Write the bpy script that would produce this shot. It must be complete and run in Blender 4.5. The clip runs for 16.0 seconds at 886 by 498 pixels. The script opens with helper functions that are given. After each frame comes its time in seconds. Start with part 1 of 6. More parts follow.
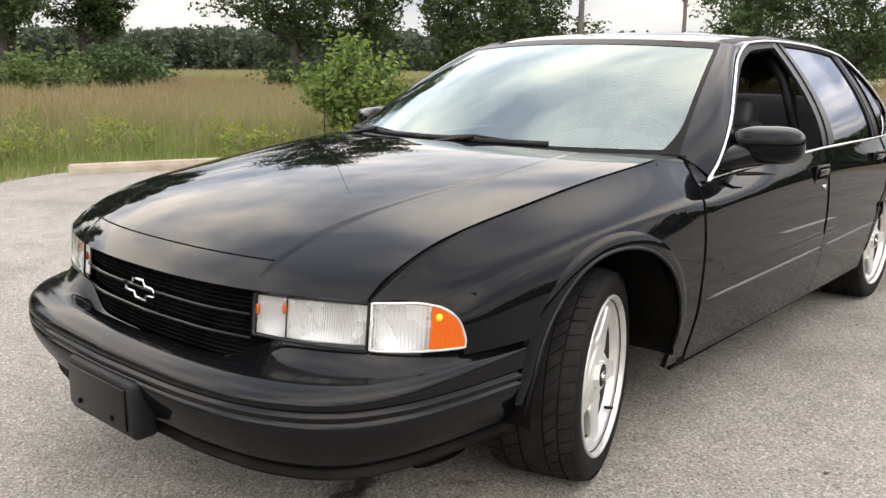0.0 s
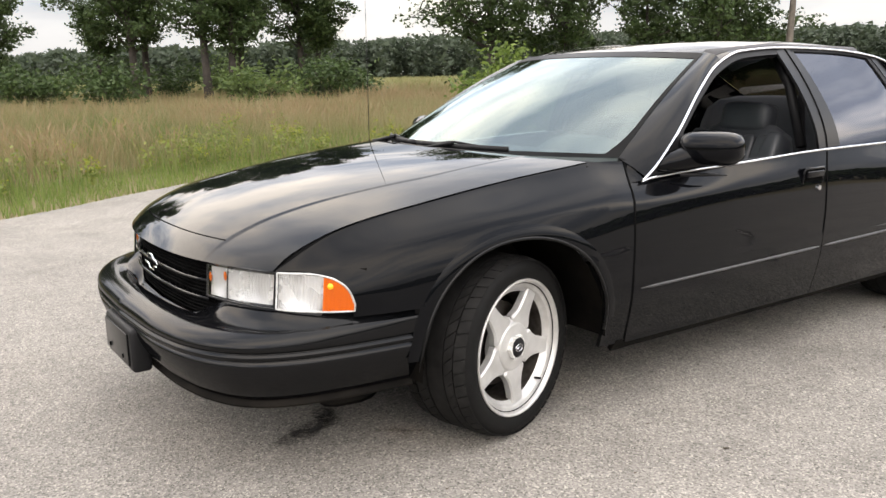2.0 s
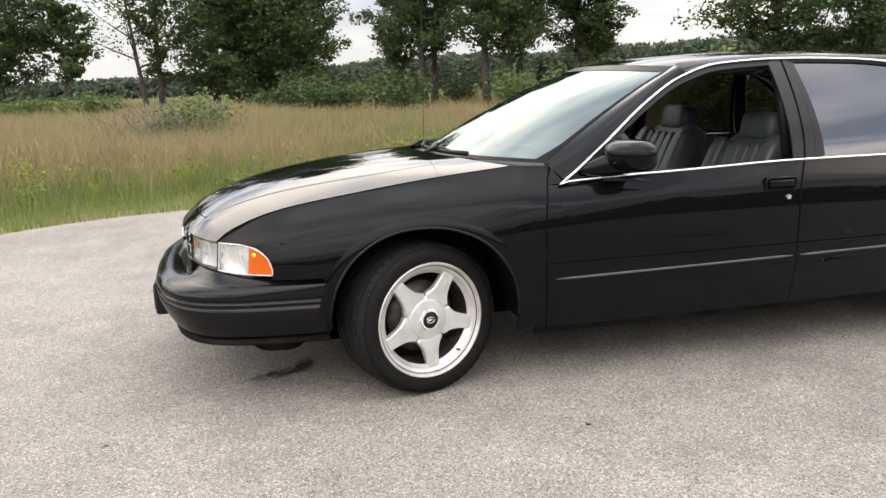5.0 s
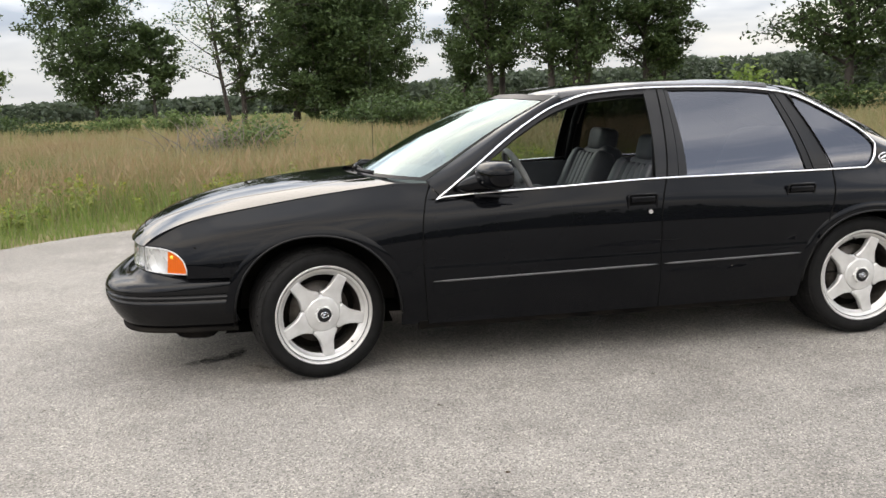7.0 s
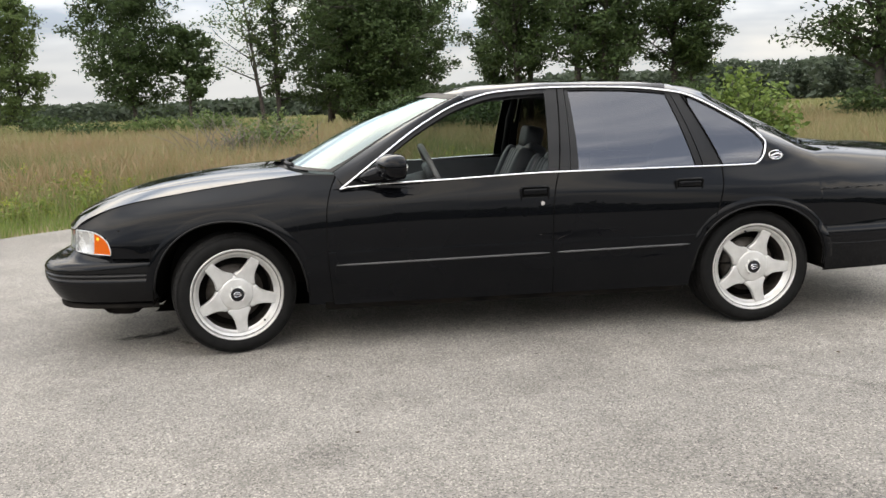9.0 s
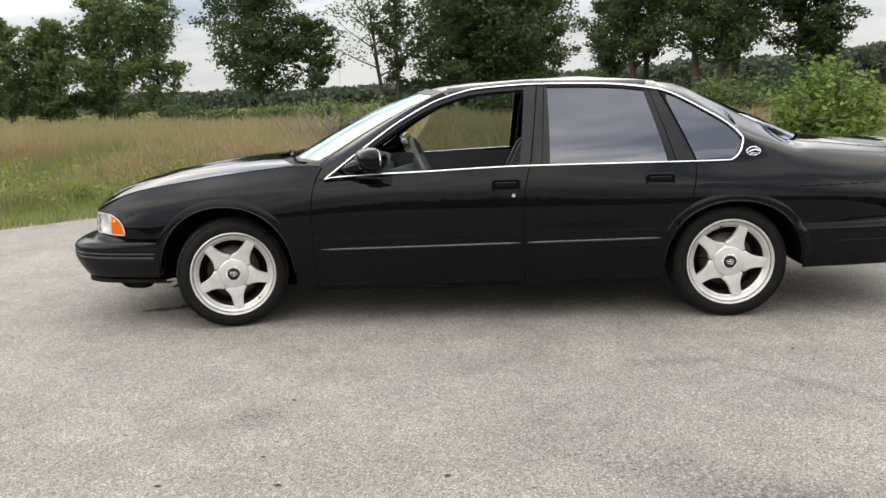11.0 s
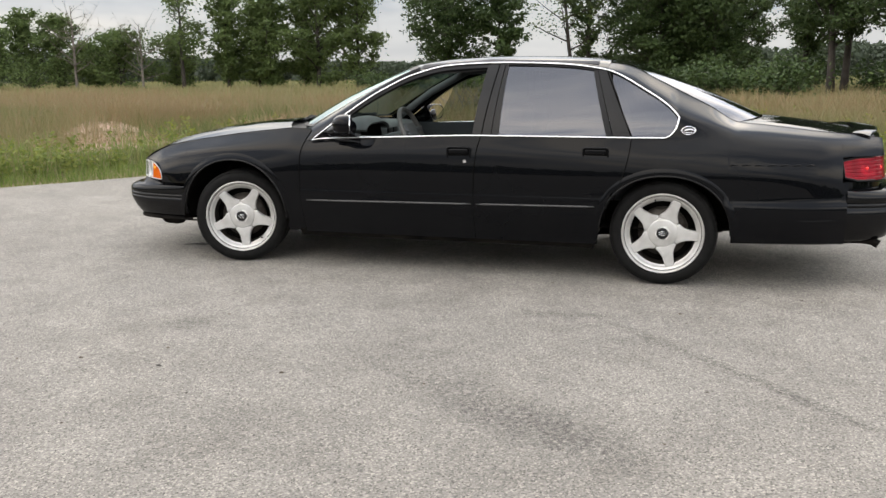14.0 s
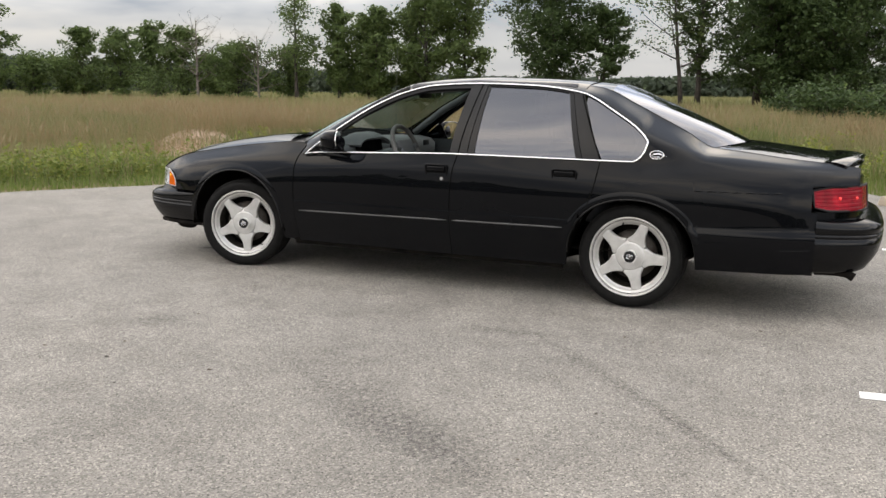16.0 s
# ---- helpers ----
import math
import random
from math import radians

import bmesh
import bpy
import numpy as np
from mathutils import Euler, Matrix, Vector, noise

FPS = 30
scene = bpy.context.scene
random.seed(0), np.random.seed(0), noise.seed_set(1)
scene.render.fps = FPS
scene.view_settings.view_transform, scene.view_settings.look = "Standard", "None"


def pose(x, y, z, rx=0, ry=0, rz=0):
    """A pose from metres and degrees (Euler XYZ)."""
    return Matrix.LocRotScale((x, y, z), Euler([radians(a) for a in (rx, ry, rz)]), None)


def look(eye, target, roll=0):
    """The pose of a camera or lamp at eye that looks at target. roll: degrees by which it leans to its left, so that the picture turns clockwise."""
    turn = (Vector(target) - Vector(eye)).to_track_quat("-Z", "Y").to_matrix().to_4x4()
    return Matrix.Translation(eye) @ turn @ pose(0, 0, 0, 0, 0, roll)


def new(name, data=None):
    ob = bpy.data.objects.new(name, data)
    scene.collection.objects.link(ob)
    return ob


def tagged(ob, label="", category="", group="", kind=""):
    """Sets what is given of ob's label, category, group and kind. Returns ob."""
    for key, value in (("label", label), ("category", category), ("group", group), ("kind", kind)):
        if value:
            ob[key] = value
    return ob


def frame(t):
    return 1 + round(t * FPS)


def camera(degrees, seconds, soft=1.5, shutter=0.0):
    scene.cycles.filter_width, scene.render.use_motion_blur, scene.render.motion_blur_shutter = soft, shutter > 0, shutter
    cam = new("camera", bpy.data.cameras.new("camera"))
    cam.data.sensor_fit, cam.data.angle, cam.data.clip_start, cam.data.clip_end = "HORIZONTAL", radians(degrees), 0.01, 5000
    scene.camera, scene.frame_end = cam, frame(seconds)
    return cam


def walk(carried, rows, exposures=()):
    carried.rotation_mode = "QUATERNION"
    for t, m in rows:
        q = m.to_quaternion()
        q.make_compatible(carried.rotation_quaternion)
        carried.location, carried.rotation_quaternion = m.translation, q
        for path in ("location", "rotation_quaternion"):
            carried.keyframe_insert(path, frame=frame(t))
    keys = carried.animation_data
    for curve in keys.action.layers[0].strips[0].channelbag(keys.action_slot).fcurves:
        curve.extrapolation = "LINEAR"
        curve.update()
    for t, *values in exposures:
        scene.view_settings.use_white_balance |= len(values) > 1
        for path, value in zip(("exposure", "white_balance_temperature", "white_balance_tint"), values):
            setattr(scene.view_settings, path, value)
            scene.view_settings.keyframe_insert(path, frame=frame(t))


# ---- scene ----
cam = camera(55.3, 16.0)

PATH = [
    (0, (-2.14, -2.142, 1.243), (-0.673, -0.847, 0.825), 0.5),
    (0.5, (-2.112, -2.401, 1.256), (-0.732, -1.015, 0.842), 0.8),
    (1, (-2.042, -2.631, 1.279), (-0.737, -1.173, 0.865), -0.1),
    (1.5, (-1.926, -2.896, 1.294), (-0.742, -1.336, 0.891), -1.2),
    (2, (-1.806, -3.131, 1.293), (-0.709, -1.509, 0.885), -1.2),
    (2.5, (-1.655, -3.31, 1.293), (-0.624, -1.643, 0.896), -1.2),
    (3, (-1.509, -3.48, 1.305), (-0.6, -1.743, 0.911), -1.1),
    (3.5, (-1.352, -3.72, 1.323), (-0.572, -1.929, 0.891), -1.6),
    (3.7, (-1.303, -3.785, 1.322), (-0.574, -1.973, 0.89), -2.0),
    (6, (-0.29, -4.737, 1.298), (0.032, -2.794, 0.95), -1.9),
    (6.5, (-0.129, -4.947, 1.316), (0.142, -2.993, 0.984), -2.6),
    (7, (0.035, -5.017, 1.337), (0.32, -3.067, 0.998), -2.3),
    (7.5, (0.13, -5.093, 1.286), (0.437, -3.144, 0.962), -2.2),
    (8, (0.301, -5.185, 1.28), (0.599, -3.236, 0.948), -2.4),
    (8.2, (0.376, -5.241, 1.272), (0.664, -3.29, 0.942), -2.2),
    (10.3, (1.221, -5.648, 1.311), (1.203, -3.677, 0.971), -2.3),
    (10.5, (1.29, -5.665, 1.309), (1.244, -3.696, 0.964), -2.1),
    (11, (1.527, -5.757, 1.313), (1.429, -3.791, 0.962), -2.0),
    (11.5, (1.778, -5.876, 1.317), (1.621, -3.914, 0.961), -2.0),
    (12, (2.029, -6.024, 1.312), (1.815, -4.072, 0.931), -2.3),
    (12.5, (2.301, -6.105, 1.307), (2.035, -4.158, 0.935), -2.4),
    (13, (2.598, -6.173, 1.312), (2.239, -4.239, 0.952), -1.8),
    (13.5, (2.844, -6.234, 1.306), (2.382, -4.327, 0.919), -0.8),
    (14, (3.076, -6.211, 1.294), (2.529, -4.33, 0.893), -0.5),
    (14.5, (3.28, -6.199, 1.313), (2.662, -4.338, 0.918), -0.5),
    (15, (3.523, -6.214, 1.324), (2.835, -4.374, 0.949), 0.1),
    (15.5, (3.746, -6.151, 1.322), (3.0, -4.333, 0.95), 0.2),
    (16, (3.949, -6.068, 1.329), (3.161, -4.267, 0.96), 0.6),
]
walk(cam, [(t, look(e, a, r)) for t, e, a, r in PATH], [(0, -0.40, 7030, 13), (3.5, -0.30, 7120, 14), (7, -0.53, 6880, 12), (11, -0.62, 6940, 11), (13, -0.67, 6850, 11), (16, -0.88, 6970, 12)])

# ---- world and light: an overcast late afternoon ----
SUN_EL, SUN_ROT = radians(50), radians(200)
world = bpy.data.worlds.new("overcast_sky")
scene.world = world
world.use_nodes = True
wn, wl = world.node_tree.nodes, world.node_tree.links
wn.clear()
w_out, w_bg = wn.new("ShaderNodeOutputWorld"), wn.new("ShaderNodeBackground")
w_sky, w_mix, w_noise = wn.new("ShaderNodeTexSky"), wn.new("ShaderNodeMix"), wn.new("ShaderNodeTexNoise")
w_ramp, w_co, w_map = wn.new("ShaderNodeValToRGB"), wn.new("ShaderNodeTexCoord"), wn.new("ShaderNodeMapping")
w_sky.sky_type, w_sky.sun_disc = "NISHITA", False
w_sky.sun_elevation, w_sky.sun_rotation = SUN_EL, SUN_ROT
w_map.inputs["Location"].default_value = (7.3, -4.6, 0.0)
w_noise.inputs["Scale"].default_value = 0.85
w_noise.inputs["Detail"].default_value = 5
w_noise.inputs["Roughness"].default_value = 0.55
w_stops = w_ramp.color_ramp.elements
w_stops.new(0.54)
for stop, (at, tone) in zip(w_stops, ((0.38, (4.2, 4.8, 5.8, 1)), (0.54, (8.4, 8.75, 9.2, 1)), (0.70, (13.6, 13.0, 12.0, 1)))):
    stop.position, stop.color = at, tone
w_mix.data_type = "RGBA"
w_mix.inputs["Factor"].default_value = 0.86
# the cloud layer lies flat overhead, so that its banks close up into streaks towards the skyline
w_dir, w_lift, w_div = wn.new("ShaderNodeSeparateXYZ"), wn.new("ShaderNodeMath"), wn.new("ShaderNodeVectorMath")
w_top, w_flat = wn.new("ShaderNodeMath"), wn.new("ShaderNodeCombineXYZ")
w_top.operation, w_lift.operation, w_div.operation = "MAXIMUM", "ADD", "DIVIDE"
w_top.inputs[1].default_value, w_lift.inputs[1].default_value = 0.0, 0.13
wl.new(w_co.outputs["Generated"], w_dir.inputs["Vector"])
wl.new(w_dir.outputs["Z"], w_top.inputs[0])
wl.new(w_top.outputs[0], w_lift.inputs[0])
for axis in "XYZ":
    wl.new(w_lift.outputs[0], w_flat.inputs[axis])
wl.new(w_co.outputs["Generated"], w_div.inputs[0])
wl.new(w_flat.outputs["Vector"], w_div.inputs[1])
wl.new(w_div.outputs["Vector"], w_map.inputs["Vector"])
wl.new(w_map.outputs["Vector"], w_noise.inputs["Vector"])
# haze evens the clouds out near the skyline
w_haze, w_mid, w_con = wn.new("ShaderNodeMapRange"), wn.new("ShaderNodeMath"), wn.new("ShaderNodeMath")
w_haze.inputs["From Min"].default_value, w_haze.inputs["From Max"].default_value = 0.04, 0.18
w_haze.inputs["To Min"].default_value, w_haze.inputs["To Max"].default_value = 0.22, 1.7
w_mid.operation, w_con.operation = "SUBTRACT", "MULTIPLY_ADD"
w_mid.inputs[1].default_value, w_con.inputs[2].default_value = 0.5, 0.535
wl.new(w_dir.outputs["Z"], w_haze.inputs["Value"])
wl.new(w_noise.outputs["Fac"], w_mid.inputs[0])
wl.new(w_mid.outputs[0], w_con.inputs[0])
wl.new(w_haze.outputs["Result"], w_con.inputs[1])
wl.new(w_con.outputs[0], w_ramp.inputs["Fac"])
wl.new(w_sky.outputs["Color"], w_mix.inputs["A"])
wl.new(w_ramp.outputs["Color"], w_mix.inputs["B"])
# an overcast dome is about three times as bright overhead as at the skyline
w_sep, w_grad, w_mul = wn.new("ShaderNodeSeparateXYZ"), wn.new("ShaderNodeMapRange"), wn.new("ShaderNodeVectorMath")
w_grad.inputs["From Min"].default_value, w_grad.inputs["From Max"].default_value = 0.07, 0.32
w_grad.inputs["To Min"].default_value, w_grad.inputs["To Max"].default_value = 1.5, 4.9
w_mul.operation = "MULTIPLY"
wl.new(w_co.outputs["Generated"], w_sep.inputs["Vector"])
wl.new(w_sep.outputs["Z"], w_grad.inputs["Value"])
wl.new(w_mix.outputs["Result"], w_mul.inputs[0])
wl.new(w_grad.outputs["Result"], w_mul.inputs[1])
wl.new(w_mul.outputs["Vector"], w_bg.inputs["Color"])
w_bg.inputs["Strength"].default_value = 0.1
wl.new(w_bg.outputs["Background"], w_out.inputs["Surface"])

sun = new("sun", bpy.data.lights.new("sun", "SUN"))
sun.data.energy, sun.data.angle, sun.data.color = 0.7, radians(160), (1.0, 0.95, 0.88)
sun.matrix_world = look((-4.0, -11.0, 14.0), (0, 0, 0))


# ---- material helpers ----
def material(name, color, rough=0.5, metal=0.0, coat=0.0, spec=0.5):
    m = bpy.data.materials.new(name)
    m.use_nodes = True
    b = m.node_tree.nodes["Principled BSDF"]
    b.inputs["Base Color"].default_value = (*color, 1)
    b.inputs["Roughness"].default_value = rough
    b.inputs["Metallic"].default_value = metal
    b.inputs["Coat Weight"].default_value = coat
    b.inputs["Coat Roughness"].default_value = 0.02
    b.inputs["Specular IOR Level"].default_value = spec
    return m


def node(m, kind, **values):
    n = m.node_tree.nodes.new(kind)
    for key, value in values.items():
        n.inputs[key.replace("_", " ")].default_value = value
    return n


def wire(m, a, out, b, inp):
    m.node_tree.links.new(a.outputs[out], b.inputs[inp])


def bsdf(m):
    return m.node_tree.nodes["Principled BSDF"]


def ramp(m, stops):
    r = m.node_tree.nodes.new("ShaderNodeValToRGB")
    e = r.color_ramp.elements
    while len(e) < len(stops):
        e.new(0.5)
    for el, (p, c) in zip(e, stops):
        el.position, el.color = p, (*c, 1)
    return r


def noisy(m, scale, stops, detail=4.0, bump=0.0, bump_scale=None, space="Object", rough=None):
    """Colour from noise, with relief from a finer noise."""
    co = node(m, "ShaderNodeTexCoord")
    n = node(m, "ShaderNodeTexNoise", Scale=scale, Detail=detail)
    r = ramp(m, stops)
    wire(m, co, space, n, "Vector")
    wire(m, n, "Fac", r, "Fac")
    wire(m, r, "Color", bsdf(m), "Base Color")
    if bump:
        n2 = node(m, "ShaderNodeTexNoise", Scale=bump_scale or scale * 8, Detail=5.0)
        bp = node(m, "ShaderNodeBump", Strength=bump, Distance=0.01)
        wire(m, co, space, n2, "Vector")
        wire(m, n2, "Fac", bp, "Height")
        wire(m, bp, "Normal", bsdf(m), "Normal")
    if rough:
        rr = node(m, "ShaderNodeMapRange")
        rr.inputs["To Min"].default_value, rr.inputs["To Max"].default_value = rough
        wire(m, n, "Fac", rr, "Value")
        wire(m, rr, "Result", bsdf(m), "Roughness")
    return m


def pane(name, tint, f0=0.04, rough=0.0, sheen=(1, 1, 1)):
    """A thin pane: it lets light through with a tint and mirrors more towards grazing views."""
    m = bpy.data.materials.new(name)
    m.use_nodes = True
    nt = m.node_tree
    nt.nodes.remove(nt.nodes["Principled BSDF"])
    out = nt.nodes["Material Output"]
    t, g, mix, lw = (nt.nodes.new(k) for k in ("ShaderNodeBsdfTransparent", "ShaderNodeBsdfGlossy", "ShaderNodeMixShader", "ShaderNodeLayerWeight"))
    power, scale_ = nt.nodes.new("ShaderNodeMath"), nt.nodes.new("ShaderNodeMath")
    power.operation, scale_.operation = "POWER", "MULTIPLY_ADD"
    power.inputs[1].default_value = 5.0
    scale_.inputs[1].default_value, scale_.inputs[2].default_value = 1 - f0, f0
    t.inputs["Color"].default_value = (*tint, 1)
    g.inputs["Color"].default_value = (*sheen, 1)
    g.inputs["Roughness"].default_value = rough
    wire(m, lw, "Facing", power, 0)
    wire(m, power, 0, scale_, 0)
    wire(m, scale_, 0, mix, 0)
    wire(m, t, "BSDF", mix, 1)
    wire(m, g, "BSDF", mix, 2)
    wire(m, mix, "Shader", out, "Surface")
    return m


# ---- mesh helpers ----
def part(name, bm, mat, parent=None, label="", smooth=True, kind="", category="", group="", edge=None, normal=None):
    """Links a bmesh as one mesh object, under parent where one is given."""
    me = bpy.data.meshes.new(name)
    bm.to_mesh(me)
    bm.free()
    for p in me.polygons:
        p.use_smooth = smooth
    for m in mat if isinstance(mat, (list, tuple)) else [mat]:
        me.materials.append(m)
    if len(me.materials) == 1 and any(p.material_index for p in me.polygons):
        me.materials.append(mat if edge is None else edge)
    if normal:
        me.normals_split_custom_set_from_vertices([normal(v.co) for v in me.vertices])
    ob = new(name, me)
    if parent:
        ob.parent = parent
    return tagged(ob, label, category, group, kind)


def from_arrays(name, verts, faces, mat, parent=None, label="", smooth=False, kind="", category="", group=""):
    me = bpy.data.meshes.new(name)
    me.from_pydata(verts, [], faces)
    if smooth:
        me.polygons.foreach_set("use_smooth", [True] * len(me.polygons))
    me.materials.append(mat)
    ob = new(name, me)
    if parent:
        ob.parent = parent
    return tagged(ob, label, category, group, kind)


def empty(name, x=0, y=0, z=0):
    ob = new(name)
    ob.empty_display_size = 0.1
    ob.matrix_world = pose(x, y, z)
    return ob


def curve(xs, ys):
    """A monotone smooth curve through points (Fritsch and Carlson)."""
    xs, ys = np.asarray(xs, float), np.asarray(ys, float)
    h, d = np.diff(xs), np.diff(ys) / np.diff(xs)
    m = np.zeros(len(xs))
    for i in range(1, len(xs) - 1):
        if d[i - 1] * d[i] > 0:
            w1, w2 = 2 * h[i] + h[i - 1], h[i] + 2 * h[i - 1]
            m[i] = (w1 + w2) / (w1 / d[i - 1] + w2 / d[i])
    m[0], m[-1] = d[0], d[-1]

    def at(x):
        x = min(max(x, xs[0]), xs[-1])
        i = min(int(np.searchsorted(xs, x, side="right")) - 1, len(h) - 1)
        t = (x - xs[i]) / h[i]
        a, b = ys[i], ys[i + 1]
        return float((1 + 2 * t) * (1 - t) ** 2 * a + t * (1 - t) ** 2 * h[i] * m[i] + t * t * (3 - 2 * t) * b + t * t * (t - 1) * h[i] * m[i + 1])
    return at


def spans(a, b, n):
    return [a + (b - a) * i / n for i in range(n + 1)]


def sheet(bm, fn, us, vs, side=1, lip=0.0):
    """A grid fn(u, v) -> (x, y, z) facing outwards for side 1; side -1 mirrors it over y. lip: a folded edge, so that panels have thickness."""
    rows = [[Vector(fn(u, v)) for v in vs] for u in us]
    if side < 0:
        rows = [[Vector((p.x, -p.y, p.z)) for p in r] for r in rows]
    vv = [[bm.verts.new(p) for p in r] for r in rows]
    flip = side < 0
    nu, nv = len(us), len(vs)
    for i in range(nu - 1):
        for j in range(nv - 1):
            q = [vv[i][j], vv[i + 1][j], vv[i + 1][j + 1], vv[i][j + 1]]
            bm.faces.new(q[::-1] if flip else q)
    if lip:
        def nrm(i, j):
            a = rows[min(i + 1, nu - 1)][j] - rows[max(i - 1, 0)][j]
            b = rows[i][min(j + 1, nv - 1)] - rows[i][max(j - 1, 0)]
            n = a.cross(b)
            n = n.normalized() if n.length > 1e-9 else Vector((0, 0, 1))
            return -n if flip else n
        ring = [(i, 0) for i in range(nu)] + [(nu - 1, j) for j in range(1, nv)] + [(i, nv - 1) for i in range(nu - 2, -1, -1)] + [(0, j) for j in range(nv - 2, 0, -1)]
        top = [bm.verts.new(rows[i][j]) for i, j in ring]
        low = [bm.verts.new(rows[i][j] - nrm(i, j) * lip) for i, j in ring]
        for k in range(len(ring)):
            k2 = (k + 1) % len(ring)
            q = [top[k2], top[k], low[k], low[k2]]
            bm.faces.new(q[::-1] if flip else q).material_index = 1
    return vv


def tube(bm, pts, r, n=8, closed=False, flat=1.0):
    """A round bar along points; r may be a list."""
    pts = [Vector(p) for p in pts]
    k = len(pts)
    rr = r if isinstance(r, (list, tuple)) else [r] * k
    rings, up = [], None
    for i, p in enumerate(pts):
        a = pts[(i - 1) % k] if closed or i else pts[0]
        b = pts[(i + 1) % k] if closed or i < k - 1 else pts[-1]
        t = (b - a).normalized()
        if up is None:
            up = Vector((0, 0, 1)) if abs(t.z) < 0.9 else Vector((1, 0, 0))
        s = t.cross(up)
        s = s.normalized() if s.length > 1e-6 else Vector((1, 0, 0))
        up = s.cross(t).normalized()
        rings.append([bm.verts.new(p + rr[i] * (s * math.cos(c) + up * math.sin(c) * flat)) for c in (2 * math.pi * j / n for j in range(n))])
    for i in range(k if closed else k - 1):
        a, b = rings[i], rings[(i + 1) % k]
        for j in range(n):
            bm.faces.new((a[j], b[j], b[(j + 1) % n], a[(j + 1) % n]))
    if not closed:
        bm.faces.new(rings[0])
        bm.faces.new(rings[-1][::-1])


def box(bm, c, s, bevel=0.0, rot=None):
    m = Matrix.Translation(c) @ (rot or Matrix.Identity(4)) @ Matrix.Diagonal((*s, 1))
    r = bmesh.ops.create_cube(bm, size=1.0, matrix=m)
    if bevel:
        vs = set(r["verts"])
        es = [e for e in bm.edges if e.verts[0] in vs and e.verts[1] in vs]
        bmesh.ops.bevel(bm, geom=es, offset=bevel, segments=3, affect="EDGES", profile=0.5)


def lathe(bm, prof, n=48, m=None, closed=False):
    """Turns (radius, along) about the y axis."""
    m = m or Matrix.Identity(4)
    rings = []
    for r, y in prof:
        rings.append([bm.verts.new(m @ Vector((r * math.cos(a), y, r * math.sin(a)))) for a in (2 * math.pi * j / n for j in range(n))])
    for i in range(len(prof) - 1 + (1 if closed else 0)):
        a, b = rings[i], rings[(i + 1) % len(prof)]
        for j in range(n):
            bm.faces.new((a[j], a[(j + 1) % n], b[(j + 1) % n], b[j]))
    return rings


def prism(bm, outline, y0, y1, m=None, bevel=0.0):
    """A plate with an outline in x and z, from y0 to y1."""
    m = m or Matrix.Identity(4)
    a = [bm.verts.new(m @ Vector((x, y0, z))) for x, z in outline]
    b = [bm.verts.new(m @ Vector((x, y1, z))) for x, z in outline]
    fs = [bm.faces.new(a), bm.faces.new(b[::-1])]
    k = len(outline)
    for i in range(k):
        fs.append(bm.faces.new((a[i], b[i], b[(i + 1) % k], a[(i + 1) % k])))
    bmesh.ops.recalc_face_normals(bm, faces=fs)
    if bevel:
        es = [e for e in fs[0].edges]
        bmesh.ops.bevel(bm, geom=es, offset=bevel, segments=2, affect="EDGES", profile=0.5)


# ---- materials ----
PAINT = material("black_paint", (0.0035, 0.0035, 0.004), 0.25, 0.0, 1.0, 0.0)
bsdf(PAINT).inputs["Coat IOR"].default_value = 1.42
_facing = node(PAINT, "ShaderNodeLayerWeight")
_gloss = node(PAINT, "ShaderNodeMapRange")
_gloss.inputs["From Min"].default_value, _gloss.inputs["From Max"].default_value = 0.10, 0.50
_gloss.inputs["To Min"].default_value, _gloss.inputs["To Max"].default_value = 0.38, 0.84
wire(PAINT, _facing, "Facing", _gloss, "Value")
wire(PAINT, _gloss, "Result", bsdf(PAINT), "Coat Weight")
noisy(PAINT, 1.5, [(0.3, (0.0026, 0.0028, 0.0036)), (0.7, (0.0038, 0.0041, 0.0050))], rough=(0.2, 0.34))
BUMPER = noisy(material("black_bumper_plastic", (0.0035, 0.0035, 0.004), 0.3, 0.0, 0.5, 0.0), 2, [(0.3, (0.0028, 0.003, 0.0036)), (0.7, (0.0042, 0.0044, 0.005))], rough=(0.24, 0.36))
bsdf(BUMPER).inputs["Coat Roughness"].default_value = 0.11
CLAD = noisy(material("satin_black_cladding", (0.006, 0.006, 0.0065), 0.3, 0.0, 0.25, 0.1), 3, [(0.3, (0.005, 0.005, 0.0055)), (0.7, (0.009, 0.009, 0.009))], rough=(0.24, 0.4))
TRIM = noisy(material("black_plastic", (0.012, 0.012, 0.013), 0.5, 0.0, 0.0, 0.2), 9, [(0.3, (0.007, 0.007, 0.008)), (0.7, (0.012, 0.012, 0.013))], bump=0.05, bump_scale=400, rough=(0.42, 0.6))
FRAME = noisy(material("satin_black_frame", (0.01, 0.01, 0.01), 0.3, 0.0, 0.0, 0.22), 5, [(0.3, (0.006, 0.006, 0.0065)), (0.7, (0.010, 0.010, 0.0105))], rough=(0.26, 0.36))
MOULD = noisy(material("highlight_grey_moulding", (0.06, 0.06, 0.06), 0.35, 0.0, 0.0, 0.5), 9, [(0.3, (0.045, 0.045, 0.046)), (0.7, (0.075, 0.075, 0.076))], rough=(0.3, 0.42))
UNDER = noisy(material("underbody_black", (0.008, 0.008, 0.008), 0.85, 0.0, 0.0, 0.05), 6, [(0.3, (0.004, 0.004, 0.004)), (0.7, (0.016, 0.014, 0.012))])
